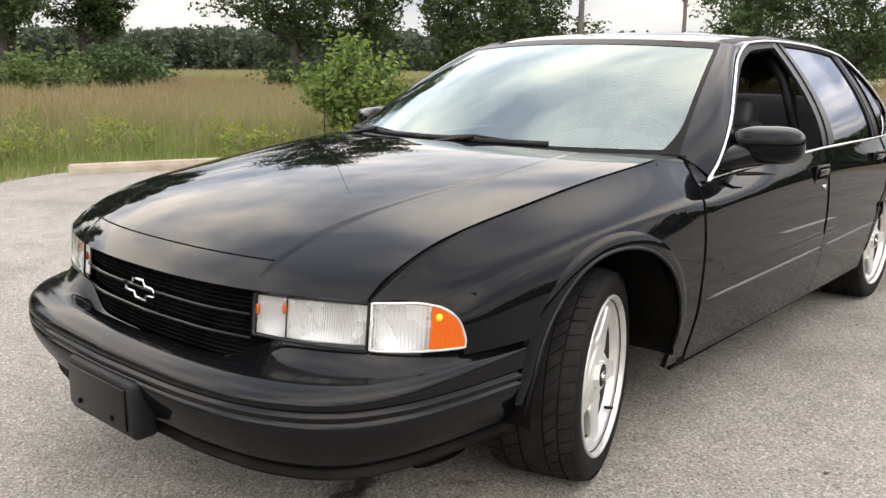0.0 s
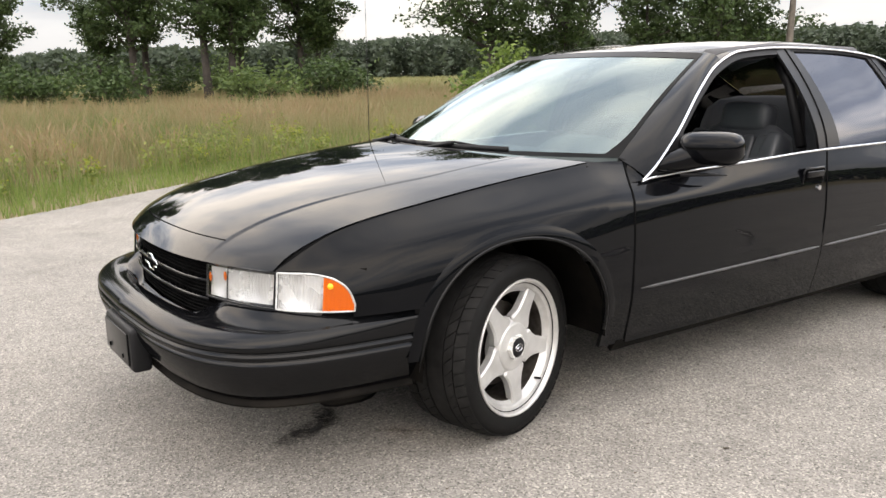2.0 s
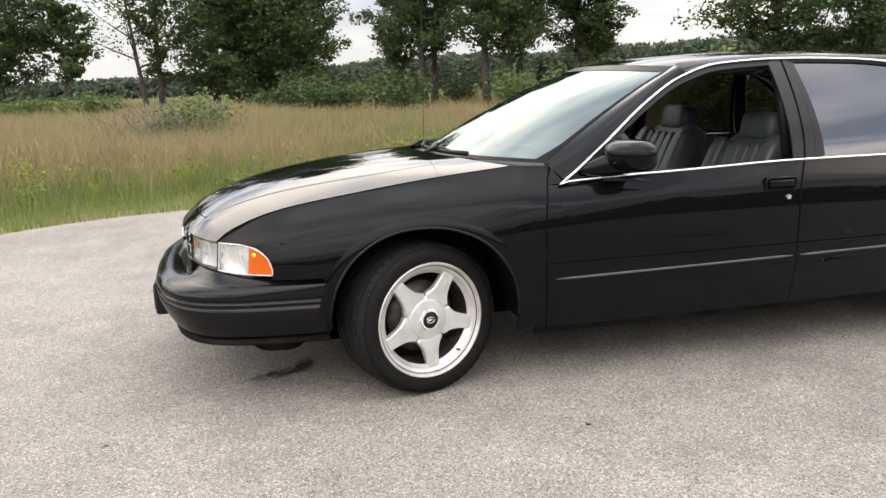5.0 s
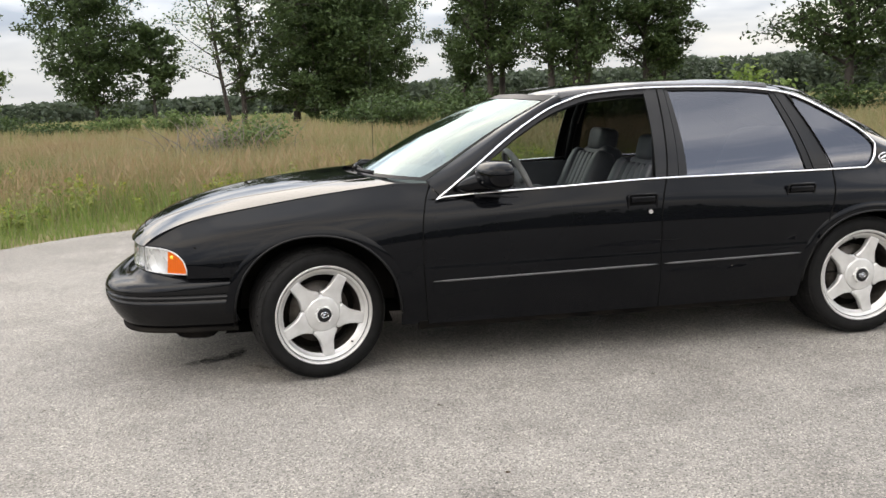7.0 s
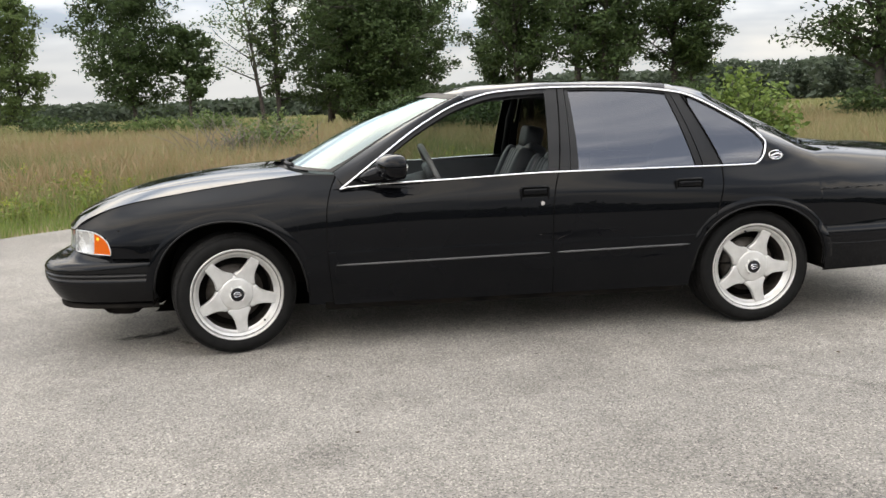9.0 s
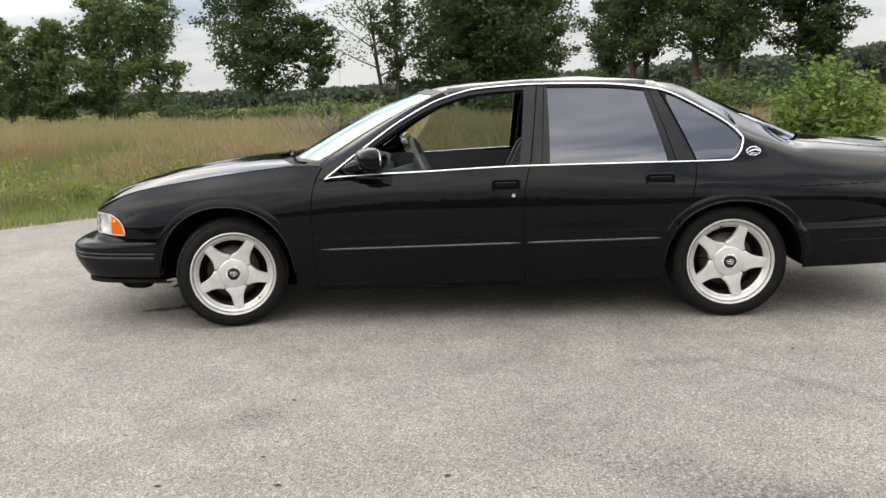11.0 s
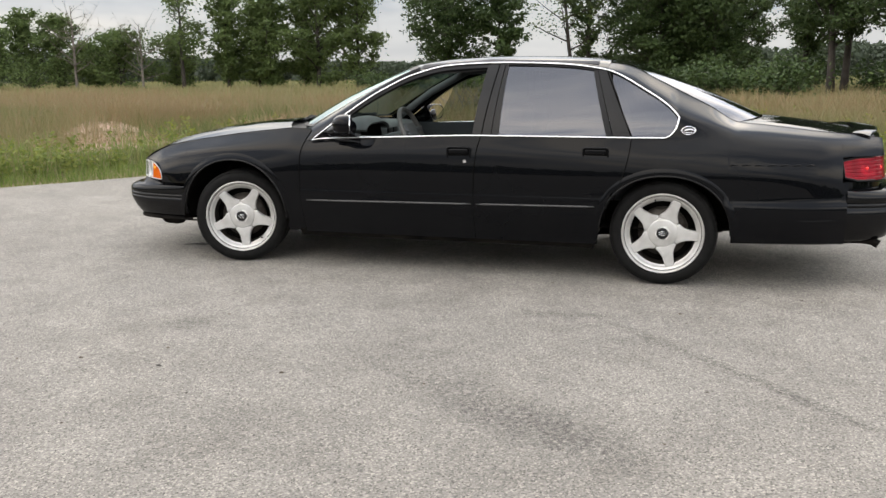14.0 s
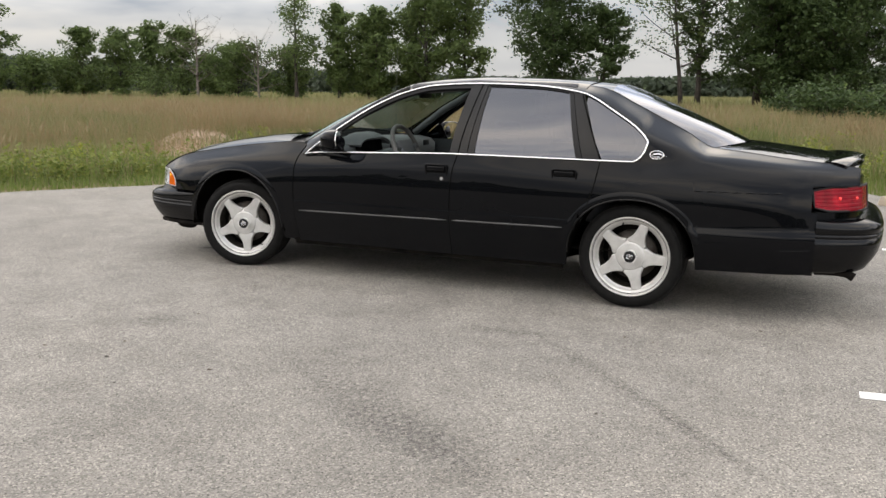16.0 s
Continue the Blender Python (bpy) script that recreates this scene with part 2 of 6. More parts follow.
CHROME = noisy(material("bright_trim", (0.78, 0.78, 0.8), 0.12, 1.0), 20, [(0.3, (0.7, 0.7, 0.72)), (0.7, (0.85, 0.85, 0.86))], rough=(0.08, 0.18))
ALLOY = noisy(material("brushed_alloy", (0.62, 0.62, 0.6), 0.38, 0.45), 14, [(0.3, (0.48, 0.475, 0.46)), (0.7, (0.62, 0.615, 0.60))], bump=0.03, bump_scale=300, rough=(0.3, 0.46))
LIP = noisy(material("machined_alloy_lip", (0.65, 0.65, 0.64), 0.35, 0.55), 18, [(0.3, (0.46, 0.455, 0.44)), (0.7, (0.62, 0.61, 0.59))], rough=(0.28, 0.45))
DISC = noisy(material("brake_steel", (0.08, 0.07, 0.06), 0.55, 0.7), 30, [(0.3, (0.05, 0.04, 0.032)), (0.7, (0.11, 0.10, 0.09))])
NUT = noisy(material("bright_cast_alloy", (0.8, 0.8, 0.78), 0.3, 0.4), 30, [(0.3, (0.66, 0.66, 0.64)), (0.7, (0.85, 0.85, 0.83))], rough=(0.2, 0.35))
RUBBER = noisy(material("tyre_rubber", (0.01, 0.01, 0.01), 0.62, 0.0, 0.0, 0.12), 24, [(0.3, (0.0045, 0.0045, 0.0045)), (0.72, (0.010, 0.0098, 0.0095))], bump=0.12, bump_scale=260, rough=(0.5, 0.75))
# the tread blocks are paler than the sidewalls
TREAD = noisy(material("paler_tread_rubber", (0.02, 0.02, 0.02), 0.8, 0.0, 0.0, 0.15), 24, [(0.3, (0.008, 0.0078, 0.0076)), (0.72, (0.017, 0.0165, 0.016))], bump=0.1, bump_scale=260)
WIND = pane("windscreen_glass", (0.27, 0.34, 0.33), 0.185, 0.0, (0.82, 0.94, 0.93))
FRIT = noisy(material("black_glass_border", (0.006, 0.006, 0.006), 0.3, 0.0, 0.0, 0.05), 5, [(0.3, (0.004, 0.004, 0.004)), (0.7, (0.008, 0.008, 0.008))])
CLEAR = pane("clear_glass", (0.46, 0.52, 0.50), 0.05)
TINT = pane("tinted_glass", (0.06, 0.06, 0.065), 0.10, 0.0, (0.87, 0.90, 1.0))
LENS = pane("clear_lens", (0.93, 0.94, 0.95), 0.05, 0.03)
REFLECT = noisy(material("lamp_reflector", (0.7, 0.7, 0.7), 0.3, 0.5), 16, [(0.3, (0.66, 0.65, 0.64)), (0.7, (0.82, 0.81, 0.80))], rough=(0.2, 0.34))
PALE = noisy(material("pale_lamp_rim", (0.5, 0.5, 0.5), 0.25, 0.3), 12, [(0.3, (0.42, 0.42, 0.42)), (0.7, (0.62, 0.62, 0.61))], rough=(0.2, 0.35))
PALE_GREY = noisy(material("grey_rim_leather", (0.12, 0.12, 0.11), 0.5), 12, [(0.3, (0.10, 0.10, 0.094)), (0.7, (0.15, 0.147, 0.138))], bump=0.1, bump_scale=150)
BULB = material("bright_amber", (0.95, 0.55, 0.03), 0.2)
AMBER = material("amber_lens", (0.62, 0.105, 0.003), 0.15, 0.0, 0.3, 0.3)
bsdf(AMBER).inputs["Transmission Weight"].default_value = 0.15
RED = noisy(material("red_lens", (0.2, 0.005, 0.011), 0.2, 0.0, 0.0, 0.15), 18, [(0.3, (0.14, 0.002, 0.007)), (0.55, (0.21, 0.004, 0.012)), (0.75, (0.36, 0.009, 0.02))])
RED_BULB = material("lit_red_bulb", (0.8, 0.03, 0.03), 0.2)
bsdf(RED_BULB).inputs["Emission Color"].default_value = (1.0, 0.06, 0.05, 1)
bsdf(RED_BULB).inputs["Emission Strength"].default_value = 0.8
CABIN = noisy(material("grey_cabin_plastic", (0.075, 0.08, 0.082), 0.6), 8, [(0.3, (0.10, 0.108, 0.11)), (0.7, (0.14, 0.148, 0.15))], bump=0.1, bump_scale=180)
LEATHER = noisy(material("grey_leather", (0.05, 0.053, 0.058), 0.45), 7, [(0.3, (0.030, 0.033, 0.038)), (0.7, (0.050, 0.054, 0.061))], bump=0.15, bump_scale=120, rough=(0.38, 0.55))
LINER = noisy(material("headliner_cloth", (0.10, 0.10, 0.105), 0.9), 40, [(0.3, (0.095, 0.095, 0.10)), (0.7, (0.105, 0.105, 0.11))])
DARK = noisy(material("dark_void_black", (0.006, 0.006, 0.006), 0.8, 0.0, 0.0, 0.0), 10, [(0.3, (0.004, 0.004, 0.004)), (0.7, (0.009, 0.009, 0.009))])

# ---- the car: x runs to its tail from the front axle, its own left is -y ----
car = empty("car")
tagged(car, "glossy black four-door sedan with silver five-spoke wheels parked on asphalt", "car")

CUT_Z = curve([-0.82, -0.73, -0.56, -0.257, 0.087, 0.43], [0.708, 0.765, 0.822, 0.872, 0.919, 0.954])
CUT_Y = curve([-0.82, 0.43], [0.745, 0.818])
ST = [-0.82, -0.62, -0.43, 0, 0.43, 0.6, 1.2, 1.8, 2.4, 2.72, 3.0, 3.4, 3.8, 4.05, 4.2]
ROWS = [
    ([0.30, 0.28, 0.26, 0.25, 0.25, 0.25, 0.24, 0.235, 0.25, 0.255, 0.27, 0.28, 0.285, 0.29, 0.30],
     [0.72, 0.84, 0.885, 0.90, 0.90, 0.90, 0.905, 0.905, 0.905, 0.905, 0.903, 0.89, 0.855, 0.77, 0.68]),
    ([0.47] * 15,
     [0.77, 0.865, 0.912, 0.945, 0.952, 0.953, 0.957, 0.958, 0.957, 0.955, 0.951, 0.932, 0.885, 0.79, 0.69]),
    ([0.60, 0.60, 0.605, 0.615, 0.63, 0.635, 0.64, 0.64, 0.645, 0.65, 0.655, 0.655, 0.65, 0.64, 0.63],
     [0.77, 0.866, 0.905, 0.949, 0.961, 0.963, 0.968, 0.969, 0.967, 0.965, 0.958, 0.935, 0.876, 0.768, 0.672]),
    ([0.66, 0.70, 0.74, 0.79, 0.80, 0.785, 0.79, 0.79, 0.79, 0.79, 0.79, 0.79, 0.78, 0.77, 0.76],
     [0.762, 0.838, 0.872, 0.916, 0.941, 0.949, 0.957, 0.958, 0.954, 0.951, 0.943, 0.915, 0.846, 0.728, 0.625]),
    ([0.706, 0.80, 0.845, 0.906, 0.954, 0.945, 0.905, 0.92, 0.918, 0.915, 0.92, 0.90, 0.87, 0.855, 0.845],
     [0.746, 0.757, 0.768, 0.793, 0.818, 0.838, 0.925, 0.93, 0.915, 0.895, 0.866, 0.838, 0.782, 0.682, 0.588]),
]
ARC = curve([0.608, 0.63, 0.806, 1.082, 1.295, 1.513, 1.839, 2.196, 2.545, 2.82, 2.97, 3.012], [0.871, 0.886, 1.015, 1.204, 1.308, 1.361, 1.376, 1.367, 1.326, 1.19, 1.085, 1.035])
SILL = curve([0.608, 0.65, 1.2, 1.8, 2.4, 2.93, 2.965, 2.99, 3.006, 3.012], [0.866, 0.882, 0.903, 0.919, 0.916, 0.912, 0.925, 0.955, 1.0, 1.035])
BELT_Y = curve([0.6, 1.2, 1.8, 2.4, 2.72, 3.02], [0.908, 0.925, 0.93, 0.915, 0.895, 0.866])
RAIL_Y = curve([0.6, 1.3, 1.8, 2.2, 2.56, 3.02], [0.63, 0.635, 0.63, 0.635, 0.655, 0.63])


def glass_y(x, z):
    t = max(0.0, (z - 0.91) / 0.47)
    return BELT_Y(x) - (BELT_Y(x) - RAIL_Y(x)) * t ** 1.5


UP = [2.4, 2.566, 2.65, 2.72, 2.86, 2.95, 3.012, 3.2, 3.37, 3.5, 3.8, 4.05, 4.2]
UPPER = [
    ([ARC(x) for x in UP[:7]] + [0.985, 0.955, 0.945, 0.915, 0.893, 0.878],
     [glass_y(x, ARC(x)) for x in UP[:7]] + [0.795, 0.762, 0.748, 0.715, 0.63, 0.55]),
    ([1.385, 1.369, 1.358, 1.338, 1.266, 1.221, 1.189, 1.092, 0.995, 0.985, 0.95, 0.925, 0.905],
     [0.54, 0.54, 0.545, 0.55, 0.555, 0.555, 0.555, 0.55, 0.555, 0.585, 0.60, 0.565, 0.51]),
]
ZR = [curve(ST, z) for z, _ in ROWS]
YR = [curve(ST, y) for _, y in ROWS]
ZU = [curve(UP, z) for z, _ in UPPER]
YU = [curve(UP, y) for _, y in UPPER]
_section = {}


def section(x, upper):
    key = (round(x, 5), upper)
    if key not in _section:
        zs, ys = [f(x) for f in ZR], [f(x) for f in YR]
        if upper:
            zs, ys = zs + [f(x) for f in ZU], ys + [f(x) for f in YU]
        _section[key] = curve(zs, ys)
    return _section[key]


def side_y(x, z, upper=False):
    return section(x, upper)(z)


def side_normal(side, upper, y_at=None):
    """The true outward direction of the body side, for even reflections."""
    f = y_at or (lambda x, z: side_y(x, z, upper))

    def at(co):
        e = 0.003
        dx = (f(co.x + e, co.z) - f(co.x - e, co.z)) / (2 * e)
        dz = (f(co.x, co.z + e) - f(co.x, co.z - e)) / (2 * e)
        return Vector((-dx, -side, -dz) if side > 0 else (-dx, 1, -dz)).normalized()
    return at


def arch(x, cx, rx, rz):
    k = min(1.0, abs((x - cx) / rx))
    return 0.335 + rz * (1 - k ** 2.15) ** (1 / 2.15)


def arch_columns(cx, rx, n=30):
    return [cx - rx * math.cos(math.pi * i / n) for i in range(n + 1)]


F_ARCH, R_ARCH = (0.008, 0.405, 0.40), (2.95, 0.392, 0.358)
LAMP_TOP = curve([-0.82, -0.75, -0.69, -0.65, -0.625, -0.610], [0.705, 0.702, 0.688, 0.664, 0.634, 0.596])


# hood
NOSE = ([0, 0.25, 0.442, 0.62, 0.748, 0.815, 0.868, 0.908], [-0.985, -0.972, -0.932, -0.885, -0.82, -0.735, -0.61, -0.402])
NOSE_X = curve(*NOSE)
HOOD_C = curve([0, 0.03, 0.09, 0.2, 0.4, 0.65, 0.85, 1], [0.702, 0.738, 0.785, 0.842, 0.905, 0.95, 0.972, 0.982])
HOOD_S = curve([0, 0.03, 0.07, 0.2, 0.44, 0.72, 1], [0.706, 0.738, 0.766, 0.822, 0.872, 0.919, 0.954])


def hood_point(s, q):
    """s from nose to cowl, q from the car's left cut line to its right."""
    x0 = -0.985 + 0.165 * abs(q) ** 2.4
    xr = 0.19 + 0.235 * q * q
    x = x0 + (xr - x0) * s
    y = CUT_Y(x) * q
    a = abs(q)
    z = HOOD_C(s) + (HOOD_S(s) - HOOD_C(s)) * a ** 2.3
    # a soft crease runs back from each headlamp's inner end
    edge = abs(y) - (0.44 + 0.14 * min(1, s * 1.6))
    z += 0.0032 * (1 / (1 + math.exp(max(-40, min(40, edge / 0.0020)))) - 0.5) * min(1, s * 12) * max(0.0, 1 - s * 0.85)
    return (x, y, z)


bm = bmesh.new()
qs = sorted(set([round(v, 4) for v in spans(-0.993, 0.993, 60)] + [sg * (0.56 + 0.003 * i) for sg in (-1, 1) for i in range(76)]))
sheet(bm, hood_point, [0, 0.012, 0.03, 0.05] + spans(0.08, 1, 30), qs, 1, 0.02)
part("hood", bm, PAINT, car, "long glossy black hood with soft creases")


def step(x, z):
    """The bumper-level ledge along the rear quarter."""
    return 0.016 * min(1, max(0, (x - 3.265) / 0.02)) / (1 + math.exp((z - 0.530) / 0.008))


def low_front(x):
    if x < -0.615:
        return LAMP_TOP(x)
    return 0.552


for side in (1, -1):
    # fender
    bm = bmesh.new()
    cols = [(x, low_front(x)) for x in spans(-0.815, -0.616, 30) + spans(-0.614, -0.40, 9)]
    cols += [(x, arch(x, *F_ARCH)) for x in arch_columns(*F_ARCH[:2])]
    cols += [(x, ZR[0](x)) for x in spans(0.4135, 0.53, 5)]
    rear_edge = curve([0.24, 0.6, 0.75, 0.86, 0.945], [0.545, 0.528, 0.533, 0.553, 0.588])

    def fender(i, v):
        x, z0 = cols[int(i)]
        top = (CUT_Z(x) if x < 0.43 else ZR[4](x)) - 0.002
        z = z0 + (top - z0) * v
        if x > 0.45:
            x = 0.45 + (rear_edge(z) - 0.45) * (x - 0.45) / 0.08
        y = side_y(x, z)
        if x < 0.43 and v > 0.94:
            y = min(y, CUT_Y(x) + 0.004 + (1 - v) * 1.2)
        return (x, -y, z)
    sheet(bm, fender, list(range(len(cols))), spans(0, 0.9, 18) + [0.93, 0.96, 0.98, 1.0], side, 0.018)
    part("fender", bm, PAINT, car, edge=DARK, normal=side_normal(side, False))

    # wheel arch lips and liners
    for (cx, rx, rz), nm in ((F_ARCH, "front"), (R_ARCH, "rear")):
        bm = bmesh.new()
        pts = []
        for x in arch_columns(cx, rx, 44):
            z = arch(x, cx, rx, rz)
            pts.append((x, -side * (side_y(x, z) + 0.002), z - 0.004))
        tube(bm, pts, 0.006, 8)
        part("arch_lip", bm, CLAD, car)
        # a low flare pressed out round the arch
        bm = bmesh.new()
        flare_x = arch_columns(cx, rx, 44)[1 if nm == "front" else 2:-1]

        def flare(i, k):
            x = flare_x[int(i)]
            z = arch(x, cx, rx, rz)
            d = Vector((x - cx, z - 0.335)).normalized() * (0, 0.010, 0.024, 0.037, 0.048)[int(k)]
            x, z = x + d.x, z + d.y
            y = side_y(x, z) + (step(x, z) if nm == "rear" and x > cx else 0) + (0.0045 / (1 + math.exp((z - 0.541) / 0.005)) if nm == "rear" and x < cx else 0)
            return (x, -y - (0.0035, 0.0062, 0.0056, 0.0030, -0.002)[int(k)] * (0.45 if nm == "front" else 0.9), z)
        sheet(bm, flare, list(range(len(flare_x))), list(range(5)), side)
        bmesh.ops.recalc_face_normals(bm, faces=bm.faces[:])
        if (sum((f.normal.y for f in bm.faces)) > 0) == (side > 0):
            bmesh.ops.reverse_faces(bm, faces=bm.faces[:])
        part("arch_flare", bm, PAINT, car)
        bm = bmesh.new()
        ring = [(cx - (rx + 0.008) * math.cos(a), 0.30 + (rz + 0.055) * math.sin(a)) for a in (math.pi * i / 20 for i in range(0, 21))]
        sheet(bm, lambda i, y: (ring[int(i)][0], y, ring[int(i)][1]), list(range(len(ring))), [-0.925, -0.75, -0.5], -side if side < 0 else 1)
        part("arch_liner", bm, UNDER, car)
        bm = bmesh.new()
        bm.faces.new([bm.verts.new((x, -side * 0.5, z)) for x, z in ring])
        part("inner_wing", bm, UNDER, car)

    # doors
    def door_panel(xa, xb, zb, name):
        def fn(u, v):
            top = SILL(min(max(xa(0.9) + (xb(0.9) - xa(0.9)) * u, 0.63), 2.9)) - 0.004
            z = zb + (top - zb) * v
            x = xa(z) + (xb(z) - xa(z)) * u
            low = arch(x, *R_ARCH) + 0.004
            if name == "rear_door" and x > R_ARCH[0] - R_ARCH[1] and z < low:
                z = low
            y = side_y(x, z)
            # a shallow step just above the moulding line
            y += 0.0045 / (1 + math.exp((z - 0.541) / 0.005))
            return (x, -y, z)
        b = bmesh.new()
        vs = spans(0, 0.37, 7) + spans(0.385, 0.50, 16) + spans(0.53, 1, 14)
        sheet(b, fn, spans(0, 1, 26), vs, side, 0.02)
        return part(name, b, PAINT, car, edge=DARK, normal=side_normal(side, False, lambda x, z: side_y(x, z) + 0.0045 / (1 + math.exp((z - 0.541) / 0.005))))

    g1 = curve([0.23, 0.6, 0.75, 0.86, 0.945], [0.55, 0.533, 0.538, 0.558, 0.593])
    g2a = curve([0.23, 0.55, 0.7, 0.82, 0.92], [1.757, 1.752, 1.757, 1.770, 1.796])
    g2b = curve([0.23, 0.55, 0.7, 0.82, 0.92], [1.762, 1.757, 1.762, 1.775, 1.801])
    g3 = curve([0.24, 0.34, 0.50, 0.655, 0.75, 0.83, 0.915], [2.545, 2.556, 2.63, 2.681, 2.712, 2.727, 2.735])
    fdoor = door_panel(g1, g2a, 0.246, "front_door")
    rdoor = door_panel(g2b, g3, 0.246, "rear_door")

    # rocker strip under the doors
    bm = bmesh.new()
    sheet(bm, lambda x, v: (x, -(0.875 + 0.02 * v), 0.212 + 0.030 * v), spans(0.50, 2.52, 8), [0, 0.5, 1.6], side, 0.02)
    part("rocker", bm, UNDER, car)

    # moulding strips: a black strip's bright highlight, put into a grey colour
    for door, x0, x1 in ((fdoor, 0.575, 1.735), (rdoor, 1.775, 2.53)):
        bm = bmesh.new()
        pts = []
        for x in spans(x0, x1, 16):
            z = 0.470 + 0.010 * (x - 0.57)
            pts.append((x, -side * (side_y(x, z) + 0.005), z))
        rr = [0.002] + [0.0062] * 15 + [0.002]
        tube(bm, pts, rr, 6)
        part("moulding", bm, MOULD, door, "slim body-side moulding strip")
    # door handles
    for door, xc, zc in ((fdoor, 1.658, 0.806), (rdoor, 2.527, 0.814)):
        y0 = side_y(xc, zc)
        tilt = Matrix.Rotation(math.atan2(side_y(xc, zc - 0.02) - side_y(xc, zc + 0.02), 0.04) * side, 4, "X")
        base = Matrix.Translation((xc, -side * y0, zc)) @ tilt
        bm = bmesh.new()
        tube(bm, [base @ Vector((x, -side * 0.003, z)) for x, z in ((-0.066, -0.041), (0.066, -0.041), (0.075, -0.032), (0.075, 0.032), (0.066, 0.041), (-0.066, 0.041), (-0.075, 0.032), (-0.075, -0.032))], 0.0065, 8, True)
        h = part("handle", bm, PAINT, door, "recessed black door handle")
        bm = bmesh.new()
        box(bm, base @ Vector((0, -side * 0.002, 0)), (0.142, 0.005, 0.074), 0.002, tilt)
        part("handle_pocket", bm, DARK, door)
        bm = bmesh.new()
        box(bm, base @ Vector((0.0, -side * 0.010, 0.016)), (0.126, 0.014, 0.030), 0.006, tilt)
        part("handle_flap", bm, PAINT, door)
    xk, zk = 1.699, 0.756
    bm = bmesh.new()
    bmesh.ops.create_cone(bm, cap_ends=True, segments=20, radius1=0.013, radius2=0.011, depth=0.008, matrix=Matrix.Translation((xk, -side * (side_y(xk, zk) + 0.004), zk)) @ Matrix.Rotation(side * math.pi / 2, 4, "X"))
    part("lock", bm, CHROME, fdoor, "round bright lock cylinder", smooth=False)

    # rear quarter panel, with its window opening
    bm = bmesh.new()
    DOOR_Z = curve([2.545, 2.556, 2.63, 2.681, 2.712, 2.727, 2.737, 2.74], [0.24, 0.34, 0.50, 0.655, 0.75, 0.83, 0.908, 0.912])
    xs = spans(2.566, 2.66, 5) + spans(2.67, 2.737, 10) + spans(2.765, 3.012, 14)[0:] + spans(3.04, 3.32, 10) + [3.335] + spans(3.36, 4.0, 22) + spans(4.03, 4.2, 7)

    def quarter_low(x):
        if x < R_ARCH[0] - R_ARCH[1] or x > R_ARCH[0] + R_ARCH[1]:
            return ZR[0](x) + 0.008
        return arch(x, *R_ARCH)
    xs = sorted(set([round(v, 5) for v in xs] + [round(v, 5) for v in arch_columns(*R_ARCH[:2], 20) if v > 2.75] + [3.3425, 3.953, 3.956]))
    grid = []
    for x in xs:
        z0, zs, za, z1 = quarter_low(x), SILL(min(x, 3.012)), ARC(min(x, 3.012)), ZU[1](x)
        if x < 2.737:
            # between the rear door's edge and the arch
            zs = max(z0, DOOR_Z(x) - 0.004)
        if x > 3.012:
            k = min(1, (x - 3.012) / 0.5)
            zs = za = 1.035 + (0.5 * (ZR[4](x) + ZU[0](x)) - 1.035) * k
        if x > 3.955:
            z0 = 0.806
        ts = spans(0, 1, 22) if x < 3.3 or x > 3.955 else [0, 0.1, 0.2, 0.27] + spans(0.30, 0.42, 10) + spans(0.47, 1, 7)
        lo = [z0 + (zs - z0) * t for t in ts]
        hi = [za + (z1 - za) * t for t in spans(0, 1, 14)]
        col = []
        for z in lo + hi:
            y = side_y(x, z, True)
            y += step(x, z)
            col.append(Vector((x, -side * y, z)))
        grid.append((col, x))
    vv = [[bm.verts.new(p) for p in c] for c, _ in grid]
    for i in range(len(vv) - 1):
        for j in range(len(vv[0]) - 1):
            if j == 22 and grid[i][1] < 3.0115:
                continue
            if j < 22 and 3.9525 < grid[i][1] < 3.9555:
                continue
            if grid[i][1] < 2.67 and j < 22:
                continue
            q = [vv[i][j], vv[i + 1][j], vv[i + 1][j + 1], vv[i][j + 1]]
            bm.faces.new(q if side > 0 else q[::-1])
    bmesh.ops.remove_doubles(bm, verts=bm.verts[:], dist=0.0004)
    bmesh.ops.delete(bm, geom=[v for v in bm.verts if not v.link_faces], context="VERTS")
    part("quarter_panel", bm, PAINT, car, normal=side_normal(side, True, lambda x, z: side_y(x, z, True) + step(x, z)))
    bm = bmesh.new()
    sheet(bm, lambda x, z: (x, -(side_y(x, z, True) + step(x, z)), z), spans(3.953, 3.987, 3), spans(0.292, 0.48, 5) + spans(0.50, 0.545, 8) + spans(0.56, 0.657, 4), side, 0.02)
    part("quarter_tail", bm, PAINT, car, edge=DARK, normal=side_normal(side, True, lambda x, z: side_y(x, z, True) + step(x, z)))

    bm = bmesh.new()
    sheet(bm, lambda x, z: (x, -(side_y(x, z, True) + 0.0006), z), [3.9505, 3.9545, 3.9585], spans(0.806, 0.895, 8), side, 0.008)
    part("quarter_corner", bm, PAINT, car, normal=side_normal(side, True))

    # dark joint between the rear door and the quarter window
    bm = bmesh.new()
    tube(bm, [(2.562 + 0.177 * t, -side * (glass_y(2.562 + 0.177 * t, 1.318 - 0.40 * t) + 0.004), 1.318 - 0.40 * t) for t in spans(0, 1, 8)], 0.0042, 6)
    part("door_joint", bm, DARK, car)

    # bright trim round the side glass
    bm = bmesh.new()
